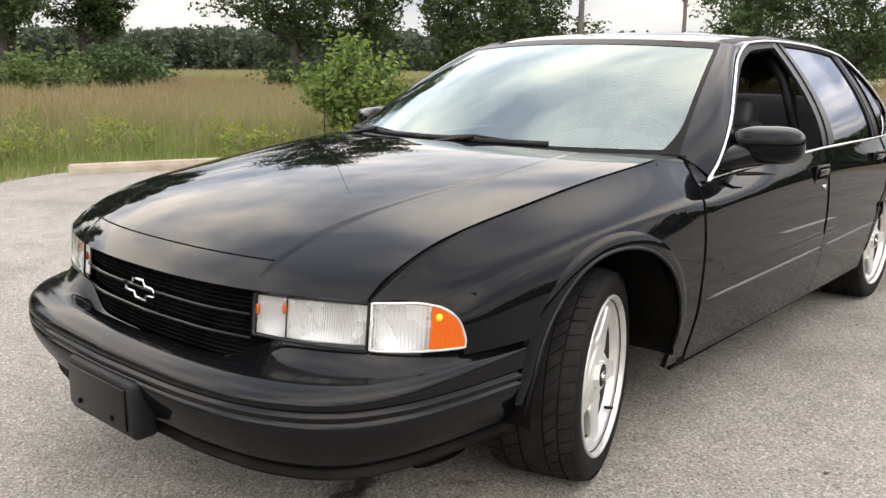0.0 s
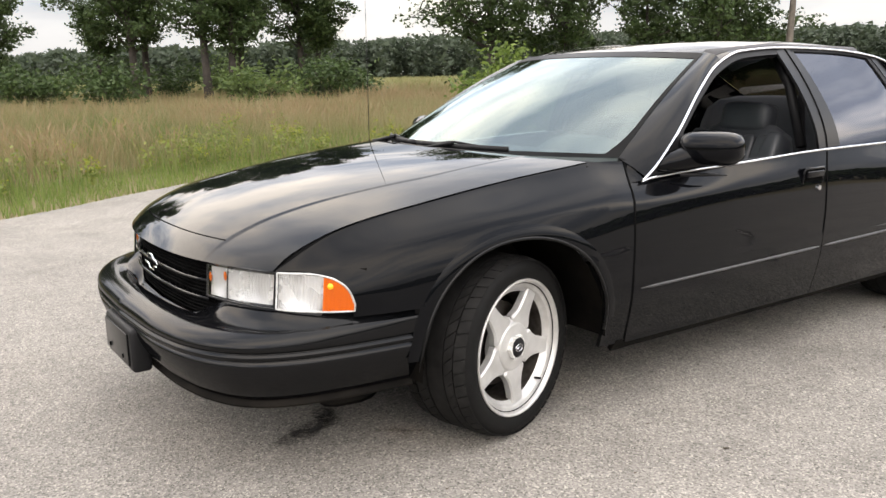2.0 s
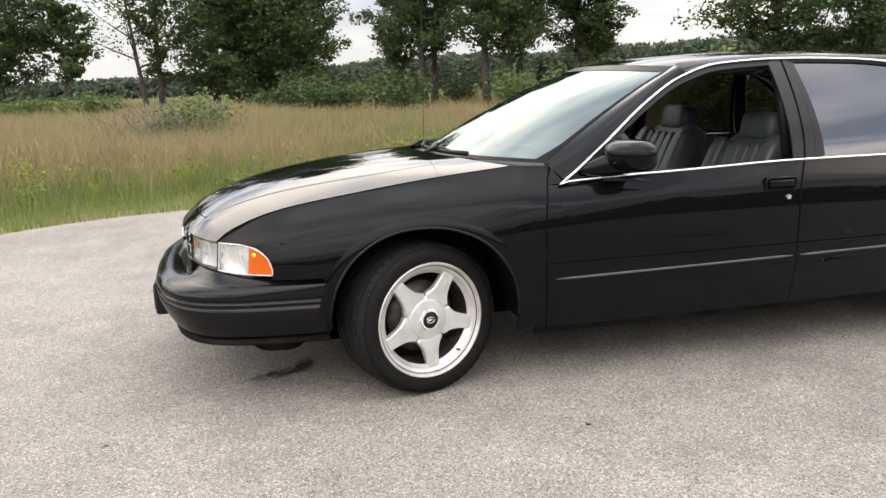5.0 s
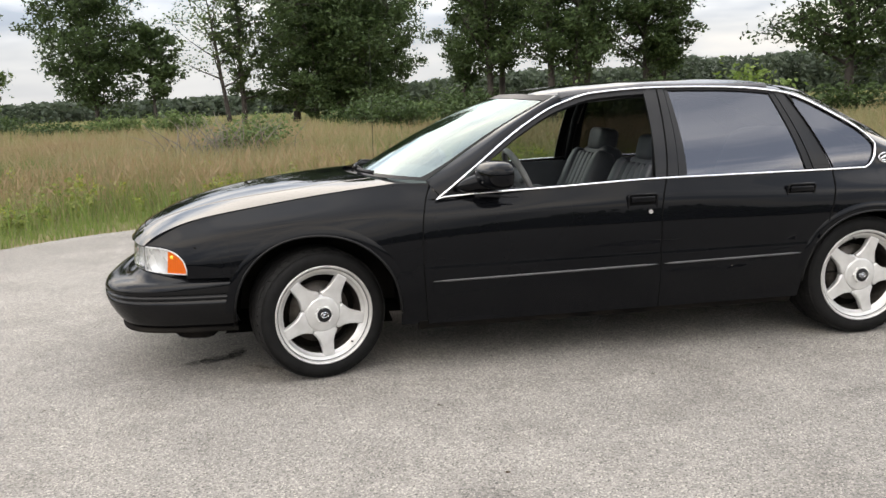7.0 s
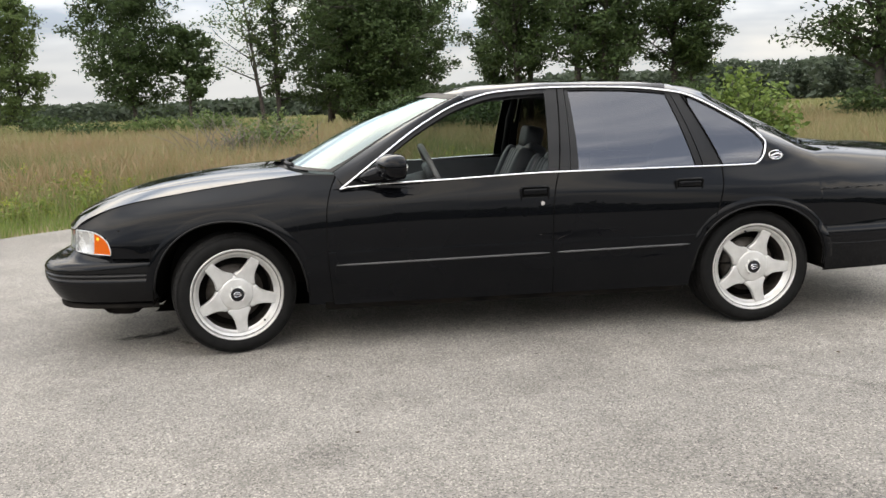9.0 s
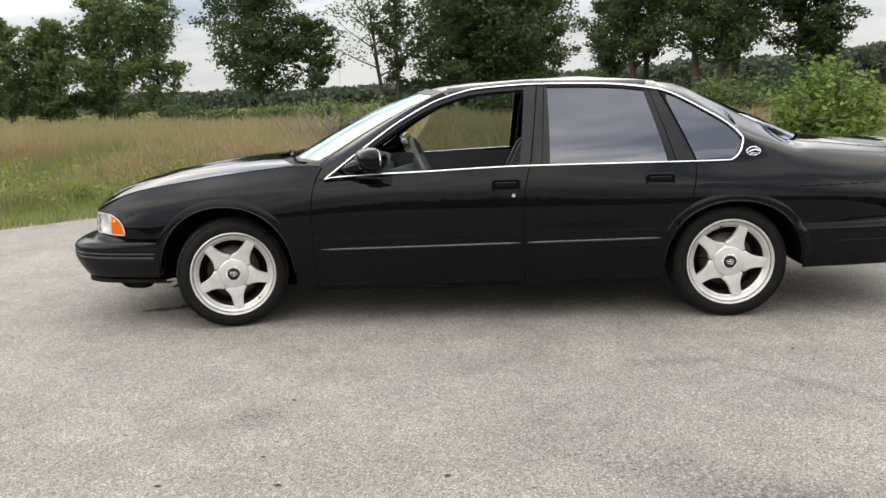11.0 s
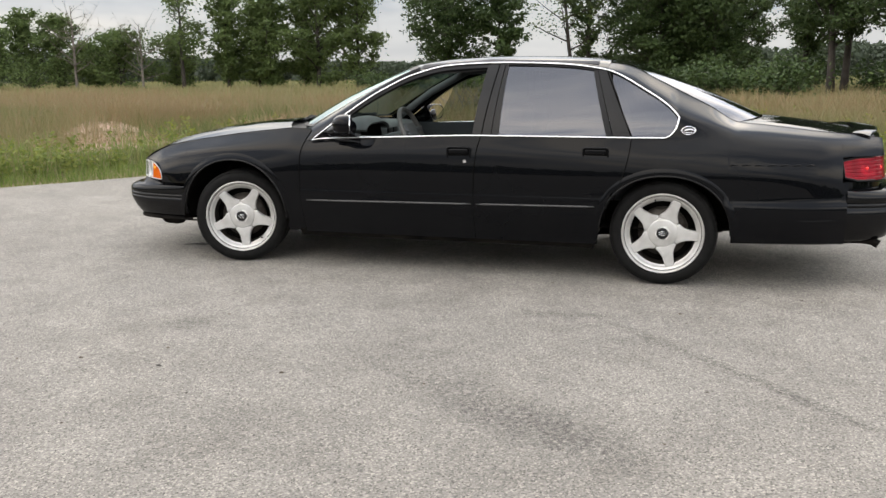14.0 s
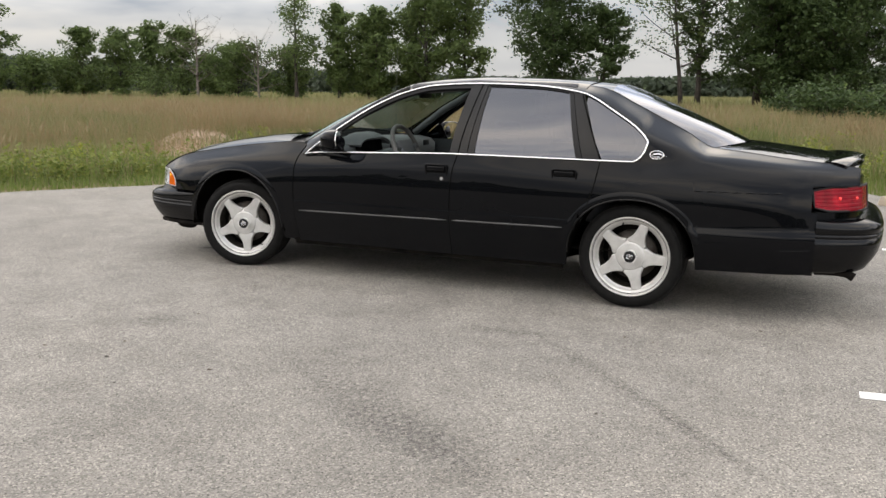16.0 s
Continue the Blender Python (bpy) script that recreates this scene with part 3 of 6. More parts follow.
    loop = [(x, ARC(x)) for x in spans(0.612, 2.96, 70)] + [(x, ARC(x)) for x in (2.985, 3.0, 3.009)] + [(3.012, 1.035), (3.008, 1.005), (2.998, 0.972), (2.982, 0.945), (2.962, 0.925), (2.935, 0.912)]
    loop += [(x, SILL(x)) for x in spans(2.88, 0.65, 40)]
    pts = [(x, -side * (glass_y(x, z) + 0.006), z) for x, z in loop]
    tube(bm, pts, 0.0058, 8, True)
    part("window_trim", bm, CHROME, car, "bright chrome strip round the side windows")

    # frames, pillars and glass on the side
    def on_glass(corners, off, nu=6, nv=8, lip=0.012):
        (ax, az), (bx, bz), (cx, cz), (dx, dz) = corners

        def fn(u, v):
            x0, z0 = ax + (bx - ax) * u, az + (bz - az) * u
            x1, z1 = dx + (cx - dx) * u, dz + (cz - dz) * u
            x, z = x0 + (x1 - x0) * v, z0 + (z1 - z0) * v
            return (x, -(glass_y(x, z) + off), z)
        b = bmesh.new()
        sheet(b, fn, spans(0, 1, nu), spans(0, 1, nv), side, lip)
        return b
    part("door_frame", on_glass([(1.74, 0.925), (1.797, 0.925), (1.857, 1.375), (1.783, 1.360)], 0.0), FRAME, fdoor, "satin black window frame")
    part("door_frame", on_glass([(1.803, 0.925), (1.862, 0.925), (1.898, 1.374), (1.863, 1.375)], 0.0), FRAME, rdoor, "satin black window frame")
    part("door_frame", on_glass([(1.866, 0.925), (1.912, 0.93), (1.920, 1.355), (1.902, 1.372)], -0.004), FRAME, rdoor)
    part("door_frame", on_glass([(2.628, 0.918), (2.732, 0.915), (2.572, 1.322), (2.502, 1.332)], 0.0), FRAME, rdoor)
    part("glass_divider", on_glass([(2.584, 0.918), (2.622, 0.918), (2.500, 1.330), (2.472, 1.333)], -0.003), TRIM, rdoor)
    for door, xa, xb, w in ((fdoor, 0.86, 1.80, 0.030), (rdoor, 1.90, 2.52, 0.016)):
        bm = bmesh.new()

        def strip(x, v):
            z = ARC(x) - w * (1 - v)
            return (x, -(glass_y(x, z) - 0.002), z)
        sheet(bm, strip, spans(xa, xb, 30), [0, 0.5, 1], side, 0.02)
        part("top_frame", bm, TRIM, door)
    bm = on_glass([(0.66, 0.892), (0.93, 0.905), (0.885, 1.045), (0.868, 1.045)], -0.004, 6, 6)
    part("mirror_sail", bm, TRIM, fdoor)

    def pane_between(xa, xb, off):
        def fn(u, v):
            xl, xr = xa(v), xb(v)
            x = xl + (xr - xl) * u
            z0, z1 = SILL(x) + 0.004, ARC(x) - 0.006
            z = z0 + (z1 - z0) * v
            return (x, -(glass_y(x, z) + off), z)
        b = bmesh.new()
        sheet(b, fn, spans(0, 1, 12), spans(0, 1, 10), side)
        return b
    rg = part("door_glass", pane_between(lambda v: 1.905 + 0.01 * v, lambda v: 2.60 - 0.115 * v, -0.012), TINT, rdoor, "dark tinted window glass")
    rg.visible_shadow = False
    bm = bmesh.new()

    def qglass(u, v):
        x = 2.60 + 0.406 * u
        z0, z1 = SILL(x) + 0.003, ARC(x) - 0.003
        lo = 0.918 + (2.735 - x) / (2.735 - 2.575) * (1.322 - 0.918)
        z0 = max(z0, min(lo, z1))
        z = z0 + (z1 - z0) * v
        return (x, -(glass_y(x, z) - 0.006), z)
    sheet(bm, qglass, spans(0, 1, 18), spans(0, 1, 10), side)
    qg = part("quarter_glass", bm, TINT, car, "dark tinted fixed quarter window")
    qg.visible_shadow = False
    if side < 0:
        fg = part("door_glass", pane_between(lambda v: 0.90 + 0.28 * v, lambda v: 1.74 + 0.03 * v, -0.012), CLEAR, fdoor)
        fg.visible_shadow = False

    # A pillar
    bm = bmesh.new()

    def pillar(s, v):
        xa = 0.632 + (1.33 - 0.632) * s if s > 0 else 0.632 + 0.5 * s
        za = ARC(xa) + 0.004
        a = Vector((xa, -glass_y(xa, za), za))
        b = Vector((0.575 + 0.725 * s, -(0.823 - 0.203 * s), 0.958 + 0.396 * s + 0.02 * math.sin(math.pi * s)))
        p = a.lerp(b, v) + Vector((-0.012, -0.020, 0.010)) * math.sin(math.pi * v) * (0.3 + 0.7 * s)
        if s < 0:
            p += Vector((0, 0.012, -0.01))
        return p
    sheet(bm, pillar, spans(0, 1, 20), spans(0, 1, 8), side, 0.02)
    part("windscreen_pillar", bm, PAINT, car)
    bm = bmesh.new()

    def corner(u, v):
        z = 0.872 + 0.080 * v
        x = g1(min(z, 0.945)) + 0.002
        a = Vector((x, -side_y(x, z) - 0.001, z))
        b = Vector(pillar(0, v)) + Vector((0.002, 0, -0.014 * (1 - v)))
        return a.lerp(b, u)
    sheet(bm, corner, spans(0, 1, 6), spans(0, 1, 8), side, 0.006)
    part("cowl_corner", bm, PAINT, car)
    # the dark gaps round the doors
    def gap(name, line, upper=False, off=0.0012, r=0.0034):
        b = bmesh.new()
        tube(b, [(x, -side * (side_y(x, z, upper) + off), z) for x, z in line], r, 6)
        part(name, b, DARK, car)
    gap("door_gap", [(g1(z) - 0.002, z) for z in spans(0.25, 0.95, 24)])
    gap("door_gap", [(g2b(z) - 0.0025, z) for z in spans(0.25, 0.91, 20)])
    gap("door_gap", [(g3(z) + 0.002, z) for z in spans(0.53, 0.908, 16)])
    bm = bmesh.new()
    tube(bm, [(1.800 + 0.060 * t, -side * (glass_y(1.80 + 0.06 * t, 0.92 + 0.452 * t) + 0.0015), 0.92 + 0.452 * t) for t in spans(0, 1, 8)], 0.0036, 6)
    part("door_gap", bm, DARK, car)

    # wing mirror
    bm = bmesh.new()
    bmesh.ops.create_uvsphere(bm, u_segments=32, v_segments=20, radius=1)
    for v in bm.verts:
        x, y, z = v.co
        v.co.x = x * 0.085 if x < 0 else 0.032 * x ** 0.35
        v.co.y = math.copysign(abs(y) ** 0.62, y) * 0.128
        v.co.z = math.copysign(abs(z) ** 0.68, z) * 0.068
    bmesh.ops.transform(bm, matrix=Matrix.Translation((0.900, -side * 1.0, 0.986)) @ Matrix.Rotation(side * radians(20), 4, "Z"), verts=bm.verts[:])
    mir = part("wing_mirror", bm, PAINT, car, "rounded black door mirror")
    bm = bmesh.new()
    tube(bm, [(0.70, -side * 0.895, 0.918), (0.78, -side * 0.91, 0.935), (0.86, -side * 0.945, 0.955), (0.92, -side * 0.98, 0.965)], [0.020, 0.046, 0.058, 0.060], 16, False, 0.9)
    part("stalk", bm, PAINT, mir)
    bm = bmesh.new()
    bmesh.ops.create_circle(bm, cap_ends=True, segments=28, radius=1, matrix=Matrix.Translation((0.931, -side * 0.99, 0.986)) @ Matrix.Rotation(side * radians(20), 4, "Z") @ Matrix.Rotation(math.pi / 2, 4, "Y") @ Matrix.Diagonal((0.062, 0.104, 1, 1)))
    bmesh.ops.solidify(bm, geom=bm.faces[:], thickness=0.006)
    part("mirror_glass", bm, material("mirror_silver", (0.85, 0.86, 0.88), 0.02, 1.0), mir, "flat silvered mirror", smooth=False)
    bm = bmesh.new()
    tube(bm, [(0.80, -side * 0.94, 0.885), (0.92, -side * 0.985, 0.88), (1.0, -side * 1.0, 0.872)], [0.007, 0.007, 0.003], 8)
    part("mirror_foot", bm, TRIM, mir)

    # badge on the pillar
    bm = bmesh.new()
    bx, bz = 3.07, 0.957
    by = side_y(bx, bz, True)
    ell = [(bx + 0.040 * math.cos(a), -side * (side_y(bx + 0.04 * math.cos(a), bz + 0.024 * math.sin(a), True) + 0.003), bz + 0.024 * math.sin(a)) for a in (2 * math.pi * i / 28 for i in range(28))]
    tube(bm, ell, 0.0030, 6, True)
    badge = part("badge", bm, CHROME, car, "small oval bright badge")
    bm = bmesh.new()
    wav = [(-0.03, -0.006), (-0.01, 0.004), (0.012, 0.007), (0.03, 0.001), (0.056, -0.006)]
    tube(bm, [(bx + a, -side * (side_y(bx + a, bz + b, True) + 0.004), bz + b) for a, b in wav], [0.003, 0.006, 0.006, 0.004, 0.001], 6)
    tube(bm, [(bx + a, -side * (side_y(bx + a, bz + b, True) + 0.003), bz + b) for a, b in ((-0.022, -0.012), (0.0, -0.013), (0.022, -0.010))], 0.0035, 6)
    part("badge_streak", bm, CHROME, badge)

    # raised black script, as plain bars
    for k in range(7):
        xs_ = 3.31 + 0.072 * k
        bm = bmesh.new()
        tube(bm, [(x, -side * (side_y(x, z, True) - 0.001), z) for x, z in ((xs_, 0.757), (xs_ + 0.025, 0.764), (xs_ + 0.05, 0.760))], [0.003, 0.0065, 0.003], 6)
        part("script_bar", bm, PAINT, car)

# windscreen, cowl, roof and rear window
def screen(s, q):
    e = Vector((0.575 + 0.725 * s, (0.823 - 0.203 * s), 0.958 + 0.396 * s + 0.02 * math.sin(math.pi * s)))
    c = Vector((0.27 + 0.90 * s, 0, 0.962 + 0.412 * s + 0.035 * math.sin(math.pi * s)))
    k = 1 - abs(q) ** 2.2
    return (e.x + (c.x - e.x) * k, e.y * q, e.z + (c.z - e.z) * k)


bm = bmesh.new()
sheet(bm, screen, spans(0, 1, 24), spans(-1, 1, 40), 1)
ws = part("windscreen", bm, WIND, car, "large raked windscreen with a pale sky reflection")
ws.visible_shadow = False


def off(p, q, d):
    v = Vector(p)
    return v + (Vector((-0.35, 0.25 * q, 0.9)).normalized() * d)


bm = bmesh.new()
sheet(bm, lambda s, q: off(screen(s, q), q, 0.002), spans(0.925, 1.0, 3), spans(-1, 1, 40), 1)
sheet(bm, lambda s, q: off(screen(s, q), q, 0.002), spans(0.0, 0.028, 3), spans(-1, 1, 40), 1)
for sg in (1, -1):
    sheet(bm, lambda s, q: off(screen(s, sg * (0.980 + 0.020 * q - 0.05 * max(0, 1 - s / 0.28) ** 2.5 * (1 - q))), sg * q, 0.002), spans(0.0, 1.0, 20), [0, 0.5, 1] if sg > 0 else [1, 0.5, 0], 1)
part("windscreen_border", bm, FRIT, ws, "black frit and seal round the windscreen")

bm = bmesh.new()
sheet(bm, lambda s, q: ((0.17 + 0.235 * q * q) + s * 0.14, q * 0.83, 0.955 - 0.012 * q * q - 0.02 * math.sin(s * math.pi)), spans(0, 1, 4), spans(-1, 1, 20), 1, 0.01)
part("cowl", bm, TRIM, car)

ROOF = curve([1.1, 1.3, 1.5, 1.8, 2.1, 2.4, 2.6, 2.8], [1.345, 1.393, 1.414, 1.425, 1.423, 1.411, 1.391, 1.352])


def roof_point(s, q):
    """q from the car's left rail (-1) to its right."""
    a = abs(q)
    x = (1.325 - 0.155 * (1 - a ** 2.2)) * (1 - s) + 2.566 * s
    za = ARC(min(max(x, 1.25), 2.566)) + 0.003
    ya = glass_y(x, za)
    z = ROOF(x) - (ROOF(x) - za) * a ** 4.2
    return (x, ya * q, z)


bm = bmesh.new()
rq = [-1, -0.995, -0.985, -0.97, -0.95, -0.92, -0.88, -0.83, -0.76] + spans(-0.66, 0.66, 16) + [0.76, 0.83, 0.88, 0.92, 0.95, 0.97, 0.985, 0.995, 1]
sheet(bm, roof_point, spans(0, 1, 28), rq, 1)


def roof_tail(s, q):
    x1 = 2.68 + 0.045 * q * q
    x = 2.564 + (x1 - 2.564) * s
    z = ROOF(x) - (ROOF(x) - ZU[1](x)) * abs(q) ** 2.4
    return (x, q * YU[1](x), z + 0.001)


sheet(bm, roof_tail, spans(0, 1, 8), spans(-1, 1, 24), 1)
part("roof", bm, PAINT, car)
bm = bmesh.new()
sheet(bm, lambda s, q: (roof_point(s, q)[0], roof_point(s, q)[1] * 0.99, roof_point(s, q)[2] - 0.035), spans(0.03, 1, 10), spans(-0.97, 0.97, 12), 1)
part("headliner", bm, LINER, car)


def rear_screen(s, q):
    e = Vector((2.725 + 0.645 * s, 0.553, ZU[1](2.725 + 0.645 * s) + 0.002))
    c = Vector((2.68 + 0.855 * s, 0, 1.382 - 0.362 * s + 0.012 * math.sin(math.pi * s)))
    k = 1 - abs(q) ** 2.2
    return (e.x + (c.x - e.x) * k, e.y * q, e.z + (c.z - e.z) * k)


bm = bmesh.new()
sheet(bm, rear_screen, spans(0, 1, 18), spans(-1, 1, 28), 1)
rs = part("rear_window", bm, TINT, car, "dark tinted rear window")
rs.visible_shadow = False

DECK_C = curve([3.35, 3.55, 3.8, 4.05, 4.2, 4.27], [1.02, 1.015, 0.988, 0.955, 0.93, 0.915])


def deck(s, q):
    x0 = 3.545 - 0.165 * abs(q) ** 2.2
    x = x0 + (4.235 - 0.05 * q * q - x0) * s
    z1 = ZU[1](x) + 0.001
    return (x, q * (YU[1](x) - 0.003), z1 + (max(DECK_C(x), z1 + 0.012) - z1) * (1 - abs(q) ** 2.3))


bm = bmesh.new()
sheet(bm, deck, spans(0, 1, 20), spans(-1, 1, 32), 1, 0.02)
trunk = part("trunk_lid", bm, PAINT, car)
bm = bmesh.new()


def spoiler(v, q):
    base = Vector(deck(0.76, q * 0.985))
    tip = base + Vector((0.180 - 0.04 * q * q, 0, -0.002 - 0.020 * q ** 4))
    low = base + Vector((0.150 - 0.04 * q * q, 0, -0.052))
    if v < 0.6:
        p = base.lerp(tip, v / 0.6)
        p.z += 0.012 * math.sin(math.pi * v / 0.6)
        return p
    return tip.lerp(low, (v - 0.6) / 0.4) + Vector((-0.012, 0, 0)) * math.sin(math.pi * (v - 0.6) / 0.4)


sheet(bm, spoiler, spans(0, 1, 14), spans(-1, 1, 30), 1, 0.01)
part("spoiler", bm, PAINT, trunk, "low black lip spoiler")

# tail panel and rear lamps
TAIL = ([0, 0.3, 0.52, 0.64, 0.71, 0.775], [4.265, 4.255, 4.225, 4.16, 4.07, 3.955])
TAIL_X = curve(*TAIL)
bm = bmesh.new()
sheet(bm, lambda y, v: (TAIL_X(abs(y)) - 0.012 - 0.03 * v, y * (1 - 0.22 * v), 0.56 + 0.35 * v), spans(-0.72, 0.72, 40), spans(0, 1, 6), 1)
part("tail_panel", bm, PAINT, car)
for side in (1, -1):
    # the painted recess that the lamp sits in
    bm = bmesh.new()
    sheet(bm, lambda u, v: (TAIL_X(0.775 - 0.44 * u) - 0.010 - 0.012 * v, -(0.775 - 0.44 * u - 0.014 + (0.026 if u < 0.01 else 0.0) - 0.03 * v), 0.60 + 0.245 * v), [0.0] + spans(0.02, 1, 24), spans(0, 1, 10), side, 0.02)
    part("lamp_recess", bm, PAINT, car)
    bm = bmesh.new()

    def tail_lens(u, v):
        y = 0.773 - 0.42 * u
        rib = -0.0014 * max(0.0, math.cos(v * 2 * math.pi * 6)) ** 8
        z = 0.731 + 0.138 * (v - 0.5) * (1 - 0.30 * max(0.0, 1 - u / 0.16) ** 2.4)
        return (TAIL_X(y) + 0.010 - 0.014 * v + rib, -(y + 0.008 - 0.03 * v + rib), z)
    sheet(bm, tail_lens, spans(0, 1, 30), spans(0, 1, 48), side, 0.03)
    tl_ob = part("tail_lamp", bm, RED, car, "ribbed red tail lamp")
    for u in (0.20, 0.42):
        p = Vector(tail_lens(u, 0.52))
        bm = bmesh.new()
        bmesh.ops.create_uvsphere(bm, u_segments=12, v_segments=8, radius=0.010, matrix=Matrix.Translation((p.x - 0.004, p.y * side, p.z)))
        part("bulb", bm, RED_BULB, tl_ob, "lit red bulb")
    bm = bmesh.new()
    tube(bm, [tuple(Vector(tail_lens(u, v)) * 1) if side > 0 else (lambda p: (p[0], -p[1], p[2]))(tail_lens(u, v)) for u, v in ((0, 0), (0, 0.5), (0, 1), (0.1, 1), (0.25, 1), (0.5, 1), (0.75, 1), (1, 1), (1, 0), (0.75, 0), (0.5, 0), (0.25, 0), (0.1, 0))], 0.008, 6, True)
    part("lamp_surround", bm, TRIM, car)


# bumpers: a profile carried along a plan curve
def plan(ys, xs):
    f = curve(ys, xs)
    d = [0.0]
    for i in range(1, 200):
        y0, y1 = ys[-1] * (i - 1) / 199, ys[-1] * i / 199
        d.append(d[-1] + math.hypot(y1 - y0, f(y1) - f(y0)))

    def at(w):
        t = abs(w) * d[-1]
        i = min(int(np.searchsorted(d, t)), 199)
        i = max(i, 1)
        k = (t - d[i - 1]) / max(1e-9, d[i] - d[i - 1])
        y = ys[-1] * (i - 1 + k) / 199
        return Vector((f(y), math.copysign(y, w) if w else 0.0, 0))
    return at


FB = plan([0, 0.3, 0.5, 0.65, 0.775, 0.85, 0.888, 0.914], [-1.12, -1.11, -1.083, -1.032, -0.94, -0.80, -0.63, -0.402])
FN = plan(*NOSE)
RB = plan([0, 0.35, 0.58, 0.69, 0.75, 0.79, 0.812, 0.822], [4.375, 4.365, 4.33, 4.27, 4.19, 4.10, 4.03, 3.985])
RN = plan([0, 0.3, 0.53, 0.64, 0.70, 0.755, 0.79], [4.255, 4.245, 4.215, 4.15, 4.09, 4.02, 3.985])
INNER_Z = curve([0, 0.30, 0.425, 0.55, 0.75, 0.87, 0.91], [0.497, 0.500, 0.545, 0.588, 0.594, 0.562, 0.555])


def bumper_sheet(bm, outer, inner, prof, zin, flip=1):
    ws_ = spans(-1, 1, 96)

    def fn(w, k):
        blend, inset, z = prof[int(k)]
        o, n = outer(w), inner(w)
        p = n.lerp(o, blend)
        t0, t1 = outer(max(-1, w - 0.01)), outer(min(1, w + 0.01))
        dirn = Vector((t1.y - t0.y, t0.x - t1.x, 0)).normalized()
        if dirn.x * (o.x - 1.6) + dirn.y * o.y < 0:
            dirn = -dirn
        p = p - dirn * inset
        zz = z if z > 0 else zin(abs(n.y)) + z
        return (p.x, p.y, zz)
    ks = list(range(len(prof)))
    sheet(bm, fn, ws_, ks if flip > 0 else ks[::-1], 1)


bm = bmesh.new()
PROF_F = [(0, 0.02, -0.0001), (0.06, 0, -0.028), (0.25, 0, 0.532), (0.55, 0, 0.528), (0.8, 0, 0.518), (0.93, 0, 0.505), (0.985, 0, 0.492), (1, 0, 0.482),
          (1, 0.001, 0.4745), (1, 0.009, 0.472), (1, 0.009, 0.466), (1, 0, 0.4635), (1, -0.001, 0.450), (1, 0.006, 0.448), (1, 0.006, 0.443), (1, 0, 0.441),
          (1, 0.005, 0.415), (1, 0.014, 0.39), (1, 0.032, 0.355), (1, 0.055, 0.32), (1, 0.072, 0.300), (1, 0.088, 0.290), (1, 0.12, 0.285), (1, 0.2, 0.287)]
bumper_sheet(bm, FB, FN, PROF_F, INNER_Z)
fbump = part("front_bumper", bm, BUMPER, car, "deep rounded black front bumper")
bm = bmesh.new()
bumper_sheet(bm, FB, FN, [(1, 0.085, 0.294), (1, 0.070, 0.280), (1, 0.072, 0.270), (1, 0.11, 0.262), (1, 0.18, 0.262)], INNER_Z)
part("chin_lip", bm, UNDER, fbump, "soft black chin spoiler lip")
for sg in (1, -1):
    bm = bmesh.new()
    sheet(bm, lambda u, v: (-0.72 + 0.24 * u, -(0.74 + 0.04 * u), 0.29 - 0.060 * v * min(1, 4 * u * (1 - u) + 0.3)), spans(0, 1, 6), [0, 0.5, 1], sg, 0.02)
    part("air_deflector", bm, UNDER, fbump)
# blank number-plate bracket
bm = bmesh.new()
box(bm, (-1.100, -0.015, 0.362), (0.07, 0.36, 0.160), 0.016)
brk = part("plate_bracket", bm, TRIM, car, "empty black number-plate bracket")
bm = bmesh.new()
box(bm, (-1.138, -0.005, 0.362), (0.006, 0.31, 0.115), 0.002)
part("bracket_face", bm, CLAD, brk)
for y in (0.09, -0.09):
    bm = bmesh.new()
    bmesh.ops.create_cone(bm, cap_ends=True, segments=14, radius1=0.008, radius2=0.008, depth=0.006, matrix=Matrix.Translation((-1.141, y, 0.325)) @ Matrix.Rotation(math.pi / 2, 4, "Y"))
    part("screw_hole", bm, DARK, brk)

bm = bmesh.new()
PROF_R = [(0, 0, 0.615), (0.3, 0, 0.612), (0.7, 0, 0.602), (0.93, 0, 0.588), (1, 0, 0.565), (1, 0.001, 0.540), (1, 0.008, 0.537), (1, 0.008, 0.531), (1, 0, 0.528),
          (1, 0, 0.515), (1, 0.006, 0.513), (1, 0.006, 0.508), (1, 0, 0.505), (1, 0.006, 0.45), (1, 0.02, 0.40), (1, 0.05, 0.35), (1, 0.08, 0.31), (1, 0.12, 0.288), (1, 0.3, 0.285)]


def rear_sheet(bm):
    def fn(w, k):
        blend, inset, z = PROF_R[int(k)]
        o, n = RB(w), RN(w)
        p = n.lerp(o, blend) - Vector((o.x - 3.2, o.y * 1.6, 0)).normalized() * inset
        return (p.x, p.y, z)
    sheet(bm, fn, spans(1, -1, 80), list(range(len(PROF_R))), 1)


rear_sheet(bm)
rbump = part("rear_bumper", bm, BUMPER, car, "rounded black rear bumper")
bm = bmesh.new()
tube(bm, [(4.0, -0.60, 0.285), (4.12, -0.605, 0.29), (4.18, -0.61, 0.283), (4.215, -0.62, 0.265)], 0.026, 12)
part("exhaust_tip", bm, UNDER, car)
bm = bmesh.new()
tube(bm, [(4.0, 0.60, 0.285), (4.12, 0.605, 0.285), (4.2, 0.61, 0.275), (4.25, 0.62, 0.25)], 0.03, 12)
part("exhaust_tip", bm, UNDER, car)

# seam between hood and nose panel
bm = bmesh.new()
tube(bm, [tuple(Vector(hood_point(0.062, q)) + Vector((0, 0, -0.0008))) for q in spans(-0.60, 0.60, 40)], 0.0025, 5)
part("nose_seam", bm, DARK, car)

